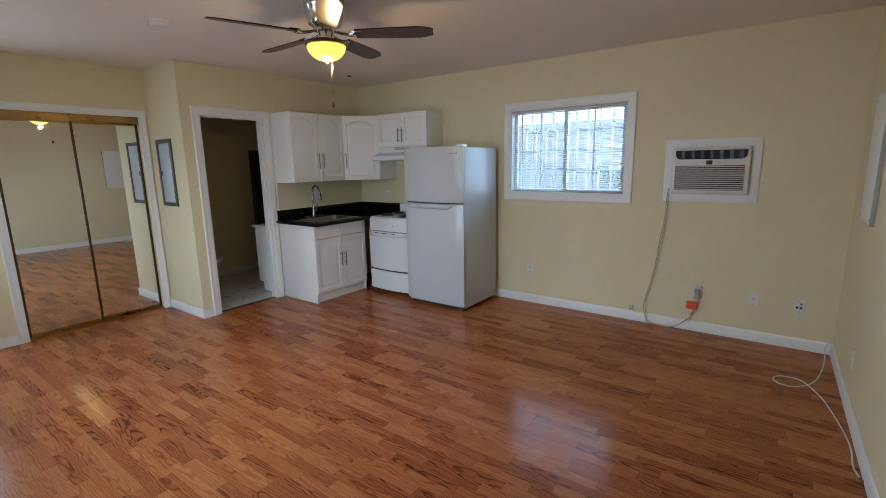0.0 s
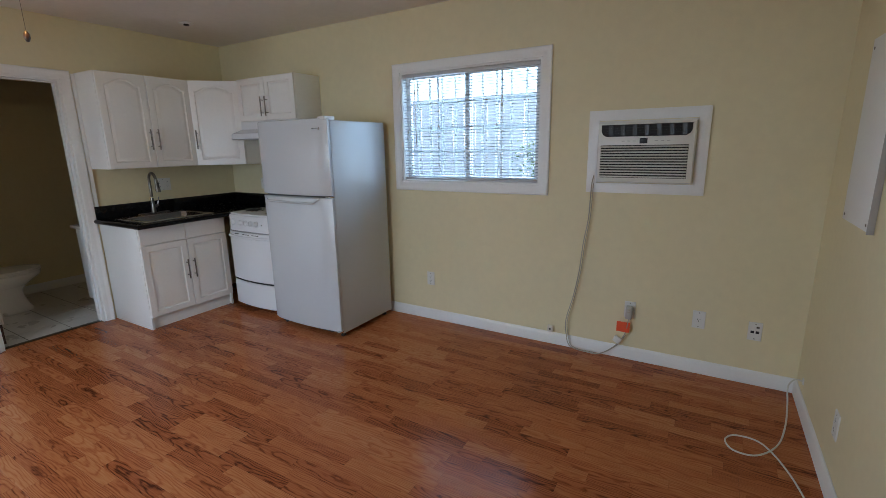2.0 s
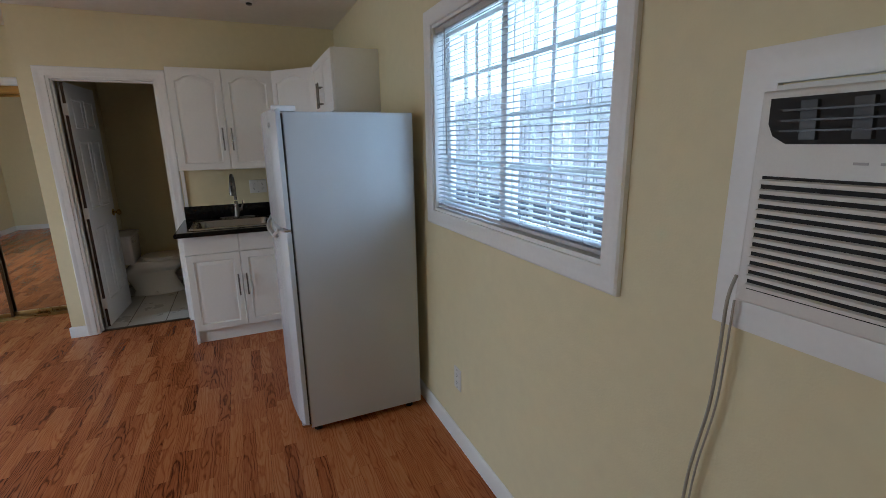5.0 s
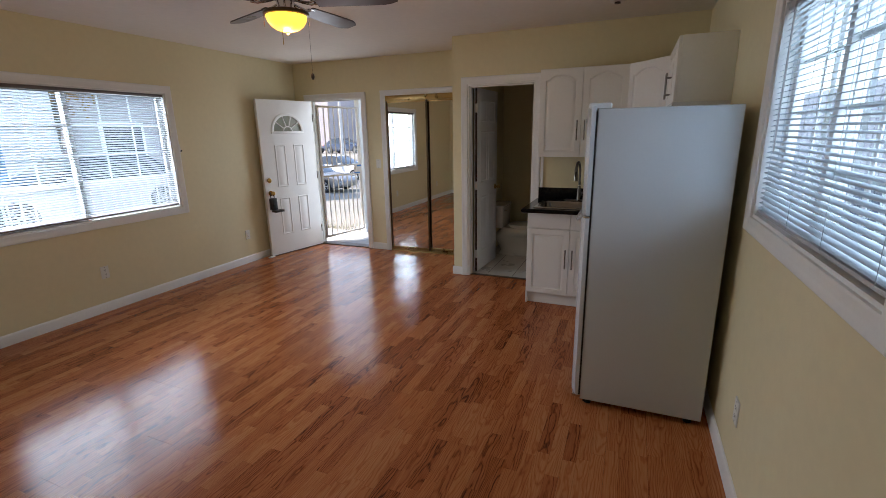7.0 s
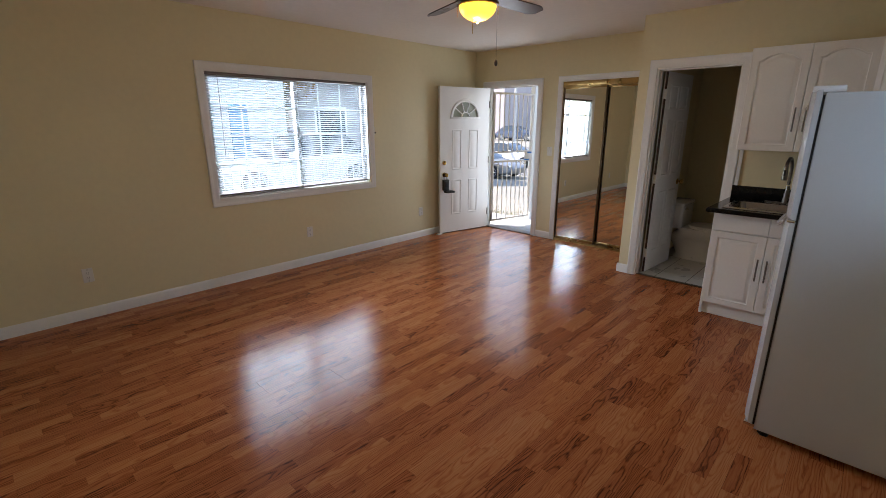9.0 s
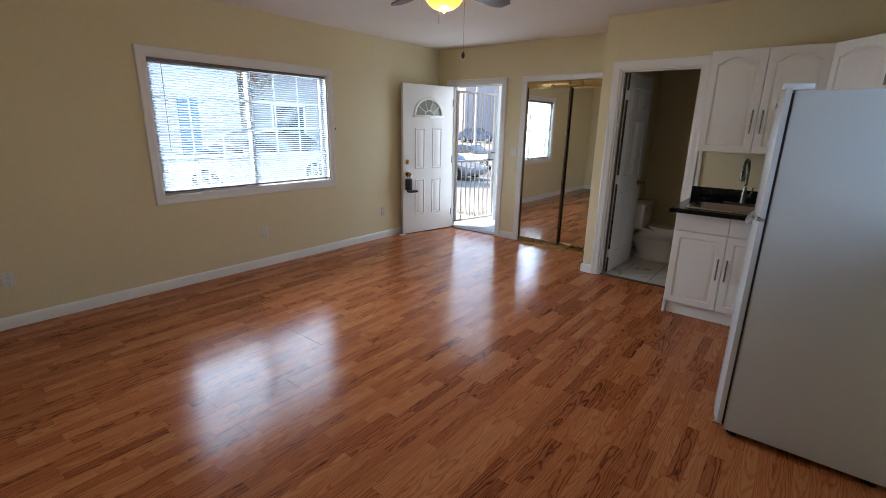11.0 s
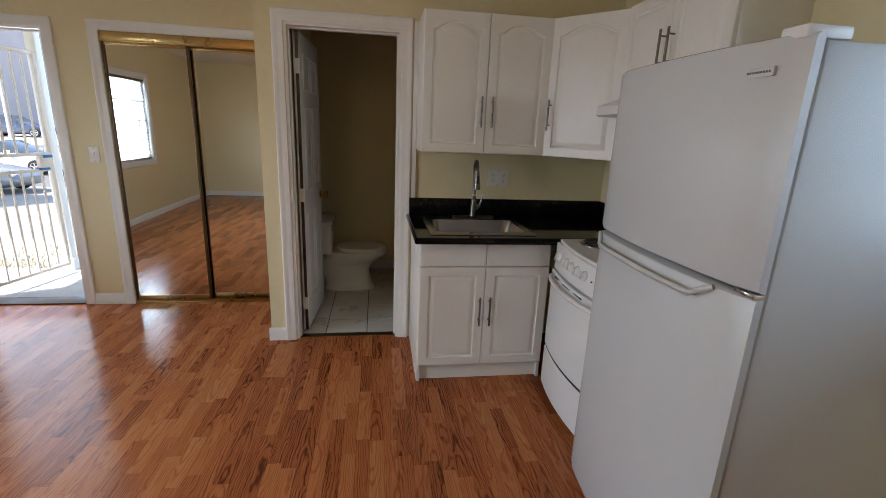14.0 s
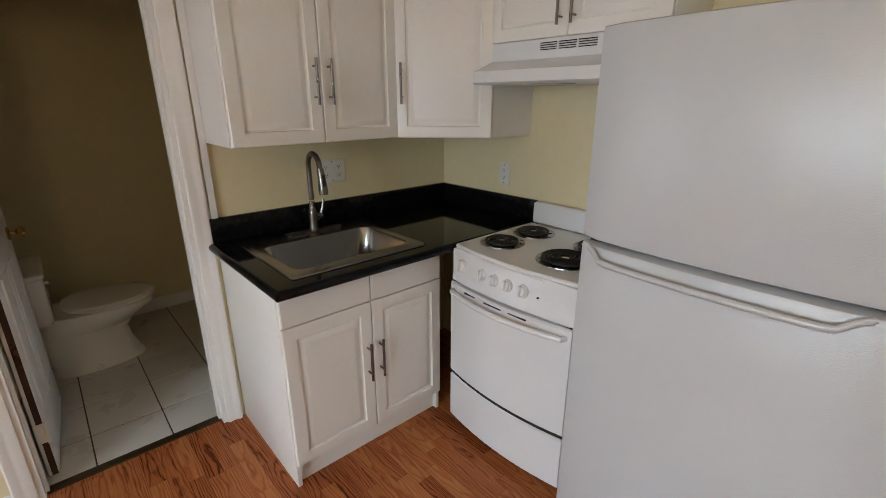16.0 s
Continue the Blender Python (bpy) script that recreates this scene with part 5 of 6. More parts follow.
mk2 = [(ax0 + 0.026, az1 - 0.026), (ax1 - 0.024, az1 - 0.026), (ax1 - 0.025, az1 - 0.066), (ax1 - 0.034, az1 - 0.086), (ax1 - 0.056, az1 - 0.099), (ax0 + 0.058, az1 - 0.099), (ax0 + 0.036, az1 - 0.086), (ax0 + 0.027, az1 - 0.066)]
# no real depth: a black sheet carries the shade of the louvre opening
part("louvre_bay", loft(B(), [[Vector((x, y, z)) for x, z in mk2] for y in (AF - 0.001, AF - 0.004)]), M_VOID, ac, "flat black sheet standing for the shaded louvre opening")
for k in range(7):
    x = ax0 + 0.075 + k * (ax1 - ax0 - 0.15) / 6
    bm = B()
    loft(bm, [[Vector((x - 0.003 + o, AF - 0.0045, z)), Vector((x + 0.022 + o, AF - 0.009, z)), Vector((x + 0.025 + o, AF - 0.0045, z))] for o, z in ((0.004, az1 - 0.092), (0.0, az1 - 0.032))])
    part("louvre_blade", bm, M_BLACK, ac)
for z in (az1 - 0.046, az1 - 0.062, az1 - 0.078):
    part("louvre_vane", box(B(), ax0 + 0.05, ax1 - 0.045, AF - 0.0115, AF - 0.0092, z - 0.0015, z + 0.0015), M_BLACK, ac)
part("display", box(B(), -0.285, -0.240, AF - 0.003, AF - 0.0005, az1 - 0.143, az1 - 0.110, 0.001), M_BLACK, ac, "small black display")
for k in range(4):
    x = -0.39 + k * 0.032 if k < 3 else -0.20
    part("button_mark", box(B(), x, x + 0.018, AF - 0.0012, AF - 0.0004, az1 - 0.129, az1 - 0.125), M_GREYP, ac)
for k in range(2):
    part("button_mark", box(B(), -0.165 + k * 0.032, -0.147 + k * 0.032, AF - 0.0012, AF - 0.0004, az1 - 0.129, az1 - 0.125), M_GREYP, ac)
GZ0, GZ1 = az0 + 0.036, az1 - 0.152
# shade of the intake is a dark sheet on the panel's face
part("grille_shade_sheet", box(B(), ax0 + 0.028, ax1 - 0.036, AF - 0.0016, AF - 0.0004, GZ0, GZ1), M_VOID, ac, "flat dark sheet standing for the shade behind the grille")
ng = 12
for k in range(ng):
    z = GZ0 + (GZ1 - GZ0) * (k + 0.5) / ng
    bm = B()
    prof = [(0.0, -0.0058), (0.006, -0.0048), (0.0072, 0.0012), (0.0, 0.0036)]
    loft(bm, [[Vector((x, AF - 0.0018 - v, z + w)) for v, w in prof] for x in (ax0 + 0.029, ax1 - 0.037)])
    part("grille_slat", bm, M_PLASTIC, face)
tr = B()
trim_frame(tr, ax0 - 0.002, ax1 + 0.002, az0 - 0.004, az1 + 0.004, [(0.0, 0.0), (0.0, 0.014), (0.010, 0.018), (0.028, 0.014), (0.050, 0.018), (0.064, 0.013), (0.064, 0.0)], at_y(NORTH, -1), True)
solo("trim_air_conditioner", tr, M_TRIM, "white moulded frame round the air conditioner", "trim", "structure")

cd = thing("power_cord", (-0.55, NORTH - 0.03, 0.0), 0, "cream air conditioner power cord hanging down the wall to its plug", "power cord")
y = NORTH - 0.030
pts = [(-0.556, NORTH - 0.034, az0 + 0.045), (-0.566, NORTH - 0.036, az0 - 0.01), (-0.572, y, 1.10), (-0.578, y, 0.97), (-0.603, y, 0.80), (-0.622, y + 0.006, 0.60), (-0.655, y, 0.40), (-0.698, y, 0.22), (-0.690, y - 0.006, 0.11), (-0.655, y - 0.018, 0.026), (-0.540, y - 0.030, 0.012), (-0.440, y - 0.026, 0.020), (-0.345, y - 0.010, 0.095), (-0.292, y, 0.180), (-0.276, y - 0.006, 0.255), (-0.271, y - 0.004, 0.305)]
part("cord", tube(B(), smooth_path(pts, 8), 0.0035, 8), M_ACCORD, cd)
pts2 = [(p[0] + 0.011, p[1] + 0.004, p[2] + 0.004) for p in pts[1:-2]]
part("cord", tube(B(), smooth_path(pts2, 8), 0.0023, 8), M_ACCORD, cd)
part("plug", box(B(), -0.292, -0.250, NORTH - 0.052, NORTH - 0.009, 0.305, 0.395, 0.008, 3), M_GREYP, cd, "grey safety plug with buttons")
for z in (0.353, 0.370):
    part("plug_button", box(B(), -0.281, -0.262, NORTH - 0.0545, NORTH - 0.0522, z, z + 0.010, 0.001), M_ACCORD, cd)
bm = B()
loft(bm, [[Vector((x, NORTH - 0.036 + 0.004 * math.sin(x * 90), z)) for x, z in ((-0.345 + 0.085 * k / 8, 0.205), (-0.345 + 0.085 * k / 8, 0.278))] + [Vector((-0.345 + 0.085 * k / 8, NORTH - 0.0375 + 0.004 * math.sin((-0.345 + 0.085 * k / 8) * 90), z)) for z in (0.278, 0.205)] for k in range(9)])
part("warning_tag", bm, M_TAG, cd, "bright red-orange warning tag")
bm = B()
loft(bm, [rrect(-0.335, NORTH - 0.034, 0.026, 0.008, 0.006, z) for z in (0.118, 0.160)])
bmesh.ops.rotate(bm, verts=bm.verts, cent=(-0.335, NORTH - 0.034, 0.14), matrix=Matrix.Rotation(radians(28), 3, "Y"))
part("clear_tag", bm, M_PLASTIC, cd, "pale folded tag")

cx = thing("coax_cable", (0.5, 3.6, 0.0), 0, "white coaxial cable looped loosely on the floor", "cable")
pts = [(EAST - 0.004, 4.320, 0.160), (EAST - 0.035, 4.340, 0.155), (0.625, 4.380, 0.085), (0.622, 4.300, 0.012), (0.590, 4.070, 0.005), (0.535, 3.850, 0.005), (0.440, 3.712, 0.006), (0.345, 3.705, 0.006), (0.312, 3.780, 0.006), (0.360, 3.845, 0.006), (0.470, 3.815, 0.012), (0.563, 3.620, 0.006), (0.620, 3.330, 0.005), (0.645, 3.130, 0.005), (0.648, 3.000, 0.005), (0.640, 2.880, 0.005), (0.650, 2.800, 0.005), (0.660, 2.770, 0.006)]
part("cable", tube(B(), smooth_path(pts, 8), 0.0042, 8), M_CORD, cx)
part("connector", cyl(B(), (0.657, 2.774, 0.0065), (0.664, 2.750, 0.0065), 0.0058, n=8), M_NICKEL, cx)

# ---- bathroom ----
tx = -5.50
to = thing("toilet", (tx, 2.65, 0.0), 0, "white porcelain two-piece toilet with lid closed", "toilet")


def egg(y_back, y_front, hw, z, n=28):
    """A toilet-shaped outline: squarer behind, rounded in front."""
    cy, hl = (y_back + y_front) / 2, (y_front - y_back) / 2
    out = []
    for i in range(n):
        a = 2 * math.pi * i / n
        c, s = math.cos(a), math.sin(a)
        k = 0.80 if s < 0 else 1.0
        out.append(Vector((tx + hw * (abs(c) ** k) * (1 if c >= 0 else -1), cy + hl * (abs(s) ** k) * (1 if s >= 0 else -1), z)))
    return out


part("pedestal", loft(B(), [egg(2.43, 2.905, 0.108, 0.0), egg(2.43, 2.905, 0.110, 0.022), egg(2.45, 2.885, 0.098, 0.05), egg(2.42, 2.855, 0.092, 0.13), egg(2.38, 2.845, 0.096, 0.20), egg(2.36, 2.885, 0.118, 0.255)]), M_CERAM, to)
part("bowl", loft(B(), [egg(2.36, 2.885, 0.117, 0.250), egg(2.40, 2.940, 0.150, 0.290), egg(2.45, 3.000, 0.175, 0.335), egg(2.44, 3.010, 0.180, 0.370), egg(2.45, 3.000, 0.172, 0.378)]), M_CERAM, to)
part("seat", loft(B(), [egg(2.575, 3.010, 0.178, 0.3785), egg(2.57, 3.018, 0.183, 0.386), egg(2.575, 3.012, 0.180, 0.396)]), M_CERAM, to)
part("lid", loft(B(), [egg(2.555, 3.012, 0.179, 0.397), egg(2.55, 3.018, 0.182, 0.404), egg(2.56, 3.005, 0.172, 0.414), egg(2.60, 2.95, 0.12, 0.419)]), M_CERAM, to)
bm = B()
loft(bm, [rrect(tx, 2.435, 0.185, 0.085, 0.03, 0.372), rrect(tx, 2.435, 0.200, 0.092, 0.03, 0.40), rrect(tx, 2.430, 0.212, 0.098, 0.03, 0.635)])
part("tank", bm, M_CERAM, to)
bm = B()
loft(bm, [rrect(tx, 2.430, 0.216, 0.102, 0.03, 0.636), rrect(tx, 2.430, 0.222, 0.107, 0.03, 0.643), rrect(tx, 2.430, 0.222, 0.107, 0.03, 0.663), rrect(tx, 2.430, 0.210, 0.096, 0.03, 0.672)])
part("tank_lid", bm, M_CERAM, to)
bm = B()
cyl(bm, (tx + 0.15, 2.529, 0.600), (tx + 0.15, 2.546, 0.600), 0.012, n=12)
tube(bm, [(tx + 0.15, 2.543, 0.600), (tx + 0.11, 2.548, 0.595), (tx + 0.085, 2.548, 0.590)], 0.006, 8)
part("flush_lever", bm, M_CHROME, to)
for y in (2.66,):
    part("bolt_cap", lathe(B(), [(0.014, 0.0), (0.014, 0.012), (0.008, 0.020), (0.001, 0.021)], (tx + 0.112, y, 0.018), 12), M_CERAM, to)

vt = thing("bathroom_vanity", (-4.76, 3.50, 0.0), 0, "white bathroom vanity with overhanging white top", "vanity")
part("vanity_body", box(B(), -4.955, BATHW - THICK - 0.002, 3.165, 3.90, 0.11, 0.79, 0.002), M_CAB, vt)
part("plinth", box(B(), -4.89, BATHW - THICK - 0.002, 3.175, 3.89, 0.0, 0.109), M_CAB, vt)
part("vanity_top", box(B(), -4.985, BATHW - THICK - 0.002, 3.135, 3.92, 0.7905, 0.820, 0.006), M_CERAM, vt)
for k in (0, 1):
    pl = facing(-4.956, 3.90 - k * 0.367, 0.13, -90)
    part("cabinet_door", raised_door(B(), 0.362, 0.62, 0.018, 0.0, pl), M_CAB, vt)
sw = thing("shower_screen", (-6.0, 4.2, 0.0), 0, "framed dark shower screen at the back of the bathroom", "shower screen")
bm = B()
trim_frame(bm, 3.90, 4.40, 0.10, 1.72, [(0.0, 0.0), (0.0, 0.03), (0.035, 0.03), (0.035, 0.0)], at_x(-6.098, 1), True)
part("screen_frame", bm, M_BRONZE, sw)
part("screen_pane", box(B(), -6.09, -6.08, 3.90, 4.40, 0.10, 1.72), M_DKGLASS, sw)

# ---- outside ----
GZ = -0.15
SLOPE = [(700.0, GZ), (-6.6, GZ), (-10.0, -0.40), (-17.0, -1.02), (-20.0, -1.10), (-26.0, -1.05), (-36.0, -0.20), (-44.0, GZ), (-700.0, GZ)]


def lot(x):
    """The height of the ground at x."""
    for (xa, za), (xb, zb) in zip(SLOPE, SLOPE[1:]):
        if xb <= x <= xa:
            return za + (zb - za) * (xa - x) / (xa - xb)
    return GZ


bm = B()
loft(bm, [[Vector((x, y, z)) for x, z in SLOPE] + [Vector((-700.0, y, -3.0)), Vector((700.0, y, -3.0))] for y in (-700.0, 700.0)])
solo("ground", bm, M_GROUND, "sun-bleached dirt and concrete lot", "ground", "structure")
bm = B()
loft(bm, [[Vector((x, y, lot(x) + d)) for x, d in ((-19.5, 0.006), (-20.0, 0.006), (-26.0, 0.006), (-33.0, 0.006), (-33.0, -0.1), (-19.5, -0.1))] for y in (-120.0, 120.0)])
solo("road", bm, M_ASPH, "worn grey asphalt street", "road", "structure")
solo("porch_slab", box(B(), -6.20, WEST - THICK - 0.03, -1.6, 0.86, GZ - 0.05, -0.018, 0.01), M_CONC, "smooth grey concrete porch slab", "porch", "structure")
po = thing("porch_post", (-6.17, -0.08, GZ), 0, "white painted square porch post", "post")
part("shaft", box(B(), -6.21, -6.13, -0.12, -0.04, GZ, CEIL - 0.28, 0.006), M_TRIM, po)
part("base_block", box(B(), -6.225, -6.115, -0.135, -0.025, -0.0175, 0.10, 0.006), M_TRIM, po)

# security gate, standing ajar outwards
GW = 0.80
gt = thing("security_gate", (-5.285, -0.205, 0.02), 167.0, "beige painted iron security gate, standing open", "gate")
f = 0.014
for x in (f, GW - f):
    part("stile", box(B(), x - f, x + f, -f, f, 0.04, 1.96, 0.002), M_GATE, gt, local=True)
for z in (0.055, 0.955, 1.095, 1.945):
    part("rail", box(B(), 2 * f, GW - 2 * f, -f, f, z - f, z + f, 0.002), M_GATE, gt, local=True)
for i in range(1, 8):
    x = 2 * f + (GW - 4 * f) * i / 8
    part("bar", box(B(), x - 0.0065, x + 0.0065, -0.0065, 0.0065, 0.069, 0.941), M_GATE, gt, local=True)
    part("bar", box(B(), x - 0.0065, x + 0.0065, -0.0065, 0.0065, 1.109, 1.931), M_GATE, gt, local=True)
part("lock_box", box(B(), GW - 0.13, GW - 0.0281, -0.022, 0.022, 0.970, 1.080, 0.003), M_GATE, gt, local=True)
part("tape", box(B(), GW - 0.10, GW - 0.01, -0.026, 0.026, 1.060, 1.085, 0.004), M_BLUE, gt, "blue tape on the lock", local=True)
part("tape", box(B(), GW - 0.15, GW - 0.05, -0.026, 0.026, 0.955, 0.975, 0.004), M_BLUE, gt, "blue tape on the lock", local=True)
for z in (0.20, 1.0, 1.75):
    bm = B()
    cyl(bm, (-0.008, 0, z - 0.04), (-0.008, 0, z + 0.04), 0.011, n=10)
    part("hinge", bm, M_GATE, gt, local=True)
gp = thing("gate_post", (-5.278, -0.235, 0.0), 0, "beige square iron gate post beside the front door", "post")
part("post", box(B(), -5.300, -5.272, -0.255, -0.220, -0.02, 2.02, 0.002), M_GATE, gp)


def security_bars(y, x0, x1, z0, z1, step, label):
    g = thing("window_security_bars", ((x0 + x1) / 2, y, z0), 0, label, "window bars")
    for z in (z0, (z0 + z1) / 2, z1):
        part("rail", box(B(), x0, x1, y - 0.012, y + 0.012, z - 0.012, z + 0.012, 0.002), M_TRIM, g)
    n = int((x1 - x0) / step)
    for i in range(n + 1):
        x = x0 + 0.01 + (x1 - x0 - 0.02) * i / n
        part("bar", box(B(), x - 0.007, x + 0.007, y - 0.026, y - 0.0125, z0 - 0.05, z1 + 0.05), M_TRIM, g)
    for x in (x0 + 0.02, x1 - 0.02):
        part("wall_bracket", box(B(), x - 0.008, x + 0.008, NORTH + THICK, y - 0.027, z1 - 0.05, z1 - 0.03), M_TRIM, g)
    return g


security_bars(NORTH + THICK + 0.14, -2.25, -0.88, 1.12, 2.10, 0.115, "white painted iron bars outside the small window")

# board fence beyond the small window
fe = thing("board_fence", (-3.0, 6.30, GZ), 0, "tall pale blue-grey board fence beside the house", "fence")
for z in (0.35, 1.95):
    part("rail", box(B(), -12.0, 5.0, 6.32, 6.36, z, z + 0.09), M_BOARD, fe)
shared_board = mesh_of("board", box(B(), -0.068, 0.068, -0.010, 0.010, 0.0, 2.15, 0.003, 1), M_BOARD, False)
for i in range(112):
    o = new("board", shared_board)
    o.parent = fe
    o.location = (-9.0 + i * 0.152, random.uniform(-0.004, 0.004), random.uniform(-0.01, 0.01))
sh = thing("garden_shrub", (-1.1, 5.7, GZ), 0, "sunlit green shrub against the board fence", "shrub")
rl = random.Random(11)


def leaf_mass(centres, n, size):
    """Many small leaves round limb ends, uneven and with gaps."""
    verts, faces = [], []
    for _ in range(n):
        c, r = rl.choice(centres)
        d = Vector((rl.gauss(0, 1), rl.gauss(0, 1), rl.gauss(0, 1)))
        p = Vector(c) + d.normalized() * r * rl.random() ** 0.45
        m = Euler((rl.uniform(0, 6), rl.uniform(0, 6), rl.uniform(0, 6))).to_matrix()
        s = size * rl.uniform(0.6, 1.4)
        k = len(verts)
        verts += [p + m @ Vector(v) for v in ((-s, 0, 0), (0, -s * 0.45, s * 0.1), (s, 0, 0), (0, s * 0.45, s * 0.1))]
        faces.append((k, k + 1, k + 2, k + 3))
    bm = B()
    vs = [bm.verts.new(v) for v in verts]
    for q in faces:
        bm.faces.new([vs[i] for i in q])
    return bm


M_GREEN = mat("green_leaves", (0.09, 0.15, 0.04), 0.6, var=0.4, vscale=6)
stems = [(-1.1 + rl.uniform(-0.45, 0.45), 5.75 + rl.uniform(-0.2, 0.2), 0.3 + rl.random() * 1.1) for _ in range(12)]
bm = B()
for s in stems:
    tube(bm, [(-1.1, 5.75, GZ), ((s[0] - 1.1) / 2, (s[1] + 5.75) / 2, s[2] * 0.4), s], [0.016, 0.010, 0.004], 6)
part("stem", bm, M_BARK, sh)
part("foliage", leaf_mass([(s, 0.22) for s in stems], 1500, 0.028), M_GREEN, sh)


def tree(x, y, h, spread, material, label, n=2600, size=0.11):
    g = lot(x)
    t = thing("tree", (x, y, g), 0, label, "tree")
    bm = B()
    tube(bm, [(x, y, g - 0.05), (x + 0.1, y, h * 0.25), (x - 0.05, y + 0.1, h * 0.5), (x, y, h * 0.8)], [h * 0.035, h * 0.028, h * 0.02, h * 0.008], 10)
    ends = []
    for i in range(12):
        a, z = rl.uniform(0, 6.28), h * rl.uniform(0.35, 0.65)
        e = (x + spread * math.cos(a) * rl.uniform(0.5, 1), y + spread * math.sin(a) * rl.uniform(0.5, 1), z + h * rl.uniform(0.1, 0.35))
        tube(bm, [(x, y, z), ((x + e[0]) / 2, (y + e[1]) / 2, (z + e[2]) / 2 + 0.1), e], [h * 0.014, h * 0.009, h * 0.003], 6)
        ends.append((e, spread * rl.uniform(0.28, 0.5)))
    part("trunk", bm, M_BARK, t)
    part("crown", leaf_mass(ends, n, size), material, t)


tree(-54.0, -34.2, 5.0, 1.4, M_LEAF, "street tree with yellowing autumn leaves", 2200, 0.12)
tree(-7.4, -10.4, 4.6, 1.3, M_LEAF, "slender sunlit tree with yellow leaves beside the pale building", 1500, 0.09)


def car(x, y, rz, paint, label, group=""):
    """A saloon car: front to its own +x."""
    c = thing("parked_car", (x, y, lot(x)), rz, label, "car", group)
    st = [(-2.22, 0.66, 0.36, 0.62), (-2.15, 0.78, 0.26, 0.80), (-1.70, 0.86, 0.20, 0.92), (-0.9, 0.89, 0.18, 0.94), (0.6, 0.89, 0.18, 0.90), (1.2, 0.87, 0.18, 0.82), (1.8, 0.82, 0.20, 0.72), (2.15, 0.70, 0.25, 0.62), (2.26, 0.55, 0.34, 0.52)]
    loops = []
    for px, w, z0, z1 in st:
        zm = z0 + (z1 - z0) * 0.55
        loops.append([Vector((px, s * ww, z)) for s, ww, z in ((-1, w * 0.86, z0), (-1, w, z0 + 0.08), (-1, w, zm), (-1, w * 0.95, z1 - 0.05), (-1, w * 0.80, z1), (1, w * 0.80, z1), (1, w * 0.95, z1 - 0.05), (1, w, zm), (1, w, z0 + 0.08), (1, w * 0.86, z0))])
    part("body", loft(B(), loops), paint, c, local=True)
    cab = [(-2.00, 0.70, 0.90), (-1.35, 0.60, 1.36), (-0.55, 0.60, 1.43), (0.0, 0.60, 1.38), (0.85, 0.70, 0.86)]
    gl = []
    for px, w, z in cab:
        gl.append([Vector((px, s * ww, zz)) for s, ww, zz in ((-1, 0.80, 0.84), (-1, w + 0.02, z - 0.02), (-1, w - 0.08, z), (1, w - 0.08, z), (1, w + 0.02, z - 0.02), (1, 0.80, 0.84))])
    part("greenhouse", loft(B(), gl), M_DKGLASS, c, "dark tinted windows", local=True)
    part("roof", loft(B(), [[Vector((px, s * w, z)) for s, w, z in ((-1, 0.56, 1.385 + d), (-1, 0.50, 1.40 + d + h), (1, 0.50, 1.40 + d + h), (1, 0.56, 1.385 + d))] for px, d, h in ((-1.30, -0.02, 0.0), (-0.55, 0.03, 0.01), (0.0, -0.01, 0.0))]), paint, c, local=True)
    for px in (-1.38, 1.36):
        for s in (-1, 1):
            w = part("wheel", lathe(B(), [(0.20, s * 0.70), (0.31, s * 0.70), (0.325, s * 0.73), (0.325, s * 0.88), (0.31, s * 0.91), (0.225, s * 0.915)], (px, 0, 0.325), 24, "y"), M_TYRE, c, local=True)
            bm = B()
            lathe(bm, [(0.215, s * 0.905), (0.22, s * 0.918), (0.20, s * 0.915), (0.19, s * 0.885)], (px, 0, 0.325), 24, "y")
            for k in range(7):
                a = 2 * math.pi * k / 7
                tube(bm, [(px + 0.03 * math.cos(a), s * 0.912, 0.325 + 0.03 * math.sin(a)), (px + 0.205 * math.cos(a), s * 0.912, 0.325 + 0.205 * math.sin(a))], [0.022, 0.016], 6)
            part("rim", bm, M_RIM, w, "silver alloy rim", local=True)
    for s in (-1, 1):
        part("headlight", box(B(), 2.00, 2.17, *sorted((s * 0.48, s * 0.70)), 0.56, 0.66, 0.02), M_RIM, c, local=True)
        part("tail_light", box(B(), -2.20, -2.10, *sorted((s * 0.48, s * 0.72)), 0.66, 0.78, 0.02), M_TAG, c, local=True)
        part("door_mirror", box(B(), 0.35, 0.50, *sorted((s * 0.86, s * 1.03)), 0.90, 1.02, 0.02), paint, c, local=True)
    return c


car(-17.8, -10.35, 90, M_CARG, "dark grey saloon car parked on the lot")
car(-23.4, -12.4, 90, M_CARW, "white saloon car parked beyond the grey one")
car(-37.5, -26.5, 80, M_CARG, "dark car in the far parking row", "far parked cars")
car(-38.0, -21.9, 95, M_CARB, "dark blue car in the far parking row", "far parked cars")
car(-38.5, -17.2, 85, M_CARG, "dark car in the far parking row", "far parked cars")
car(-39.0, -12.3, 90, M_CARB, "dark blue car in the far parking row", "far parked cars")
car(-5.6, -6.9, 0, M_CARW, "white car parked in front of the pale building")
car(-0.6, -6.7, 0, M_CARG, "dark grey car parked in front of the pale building")


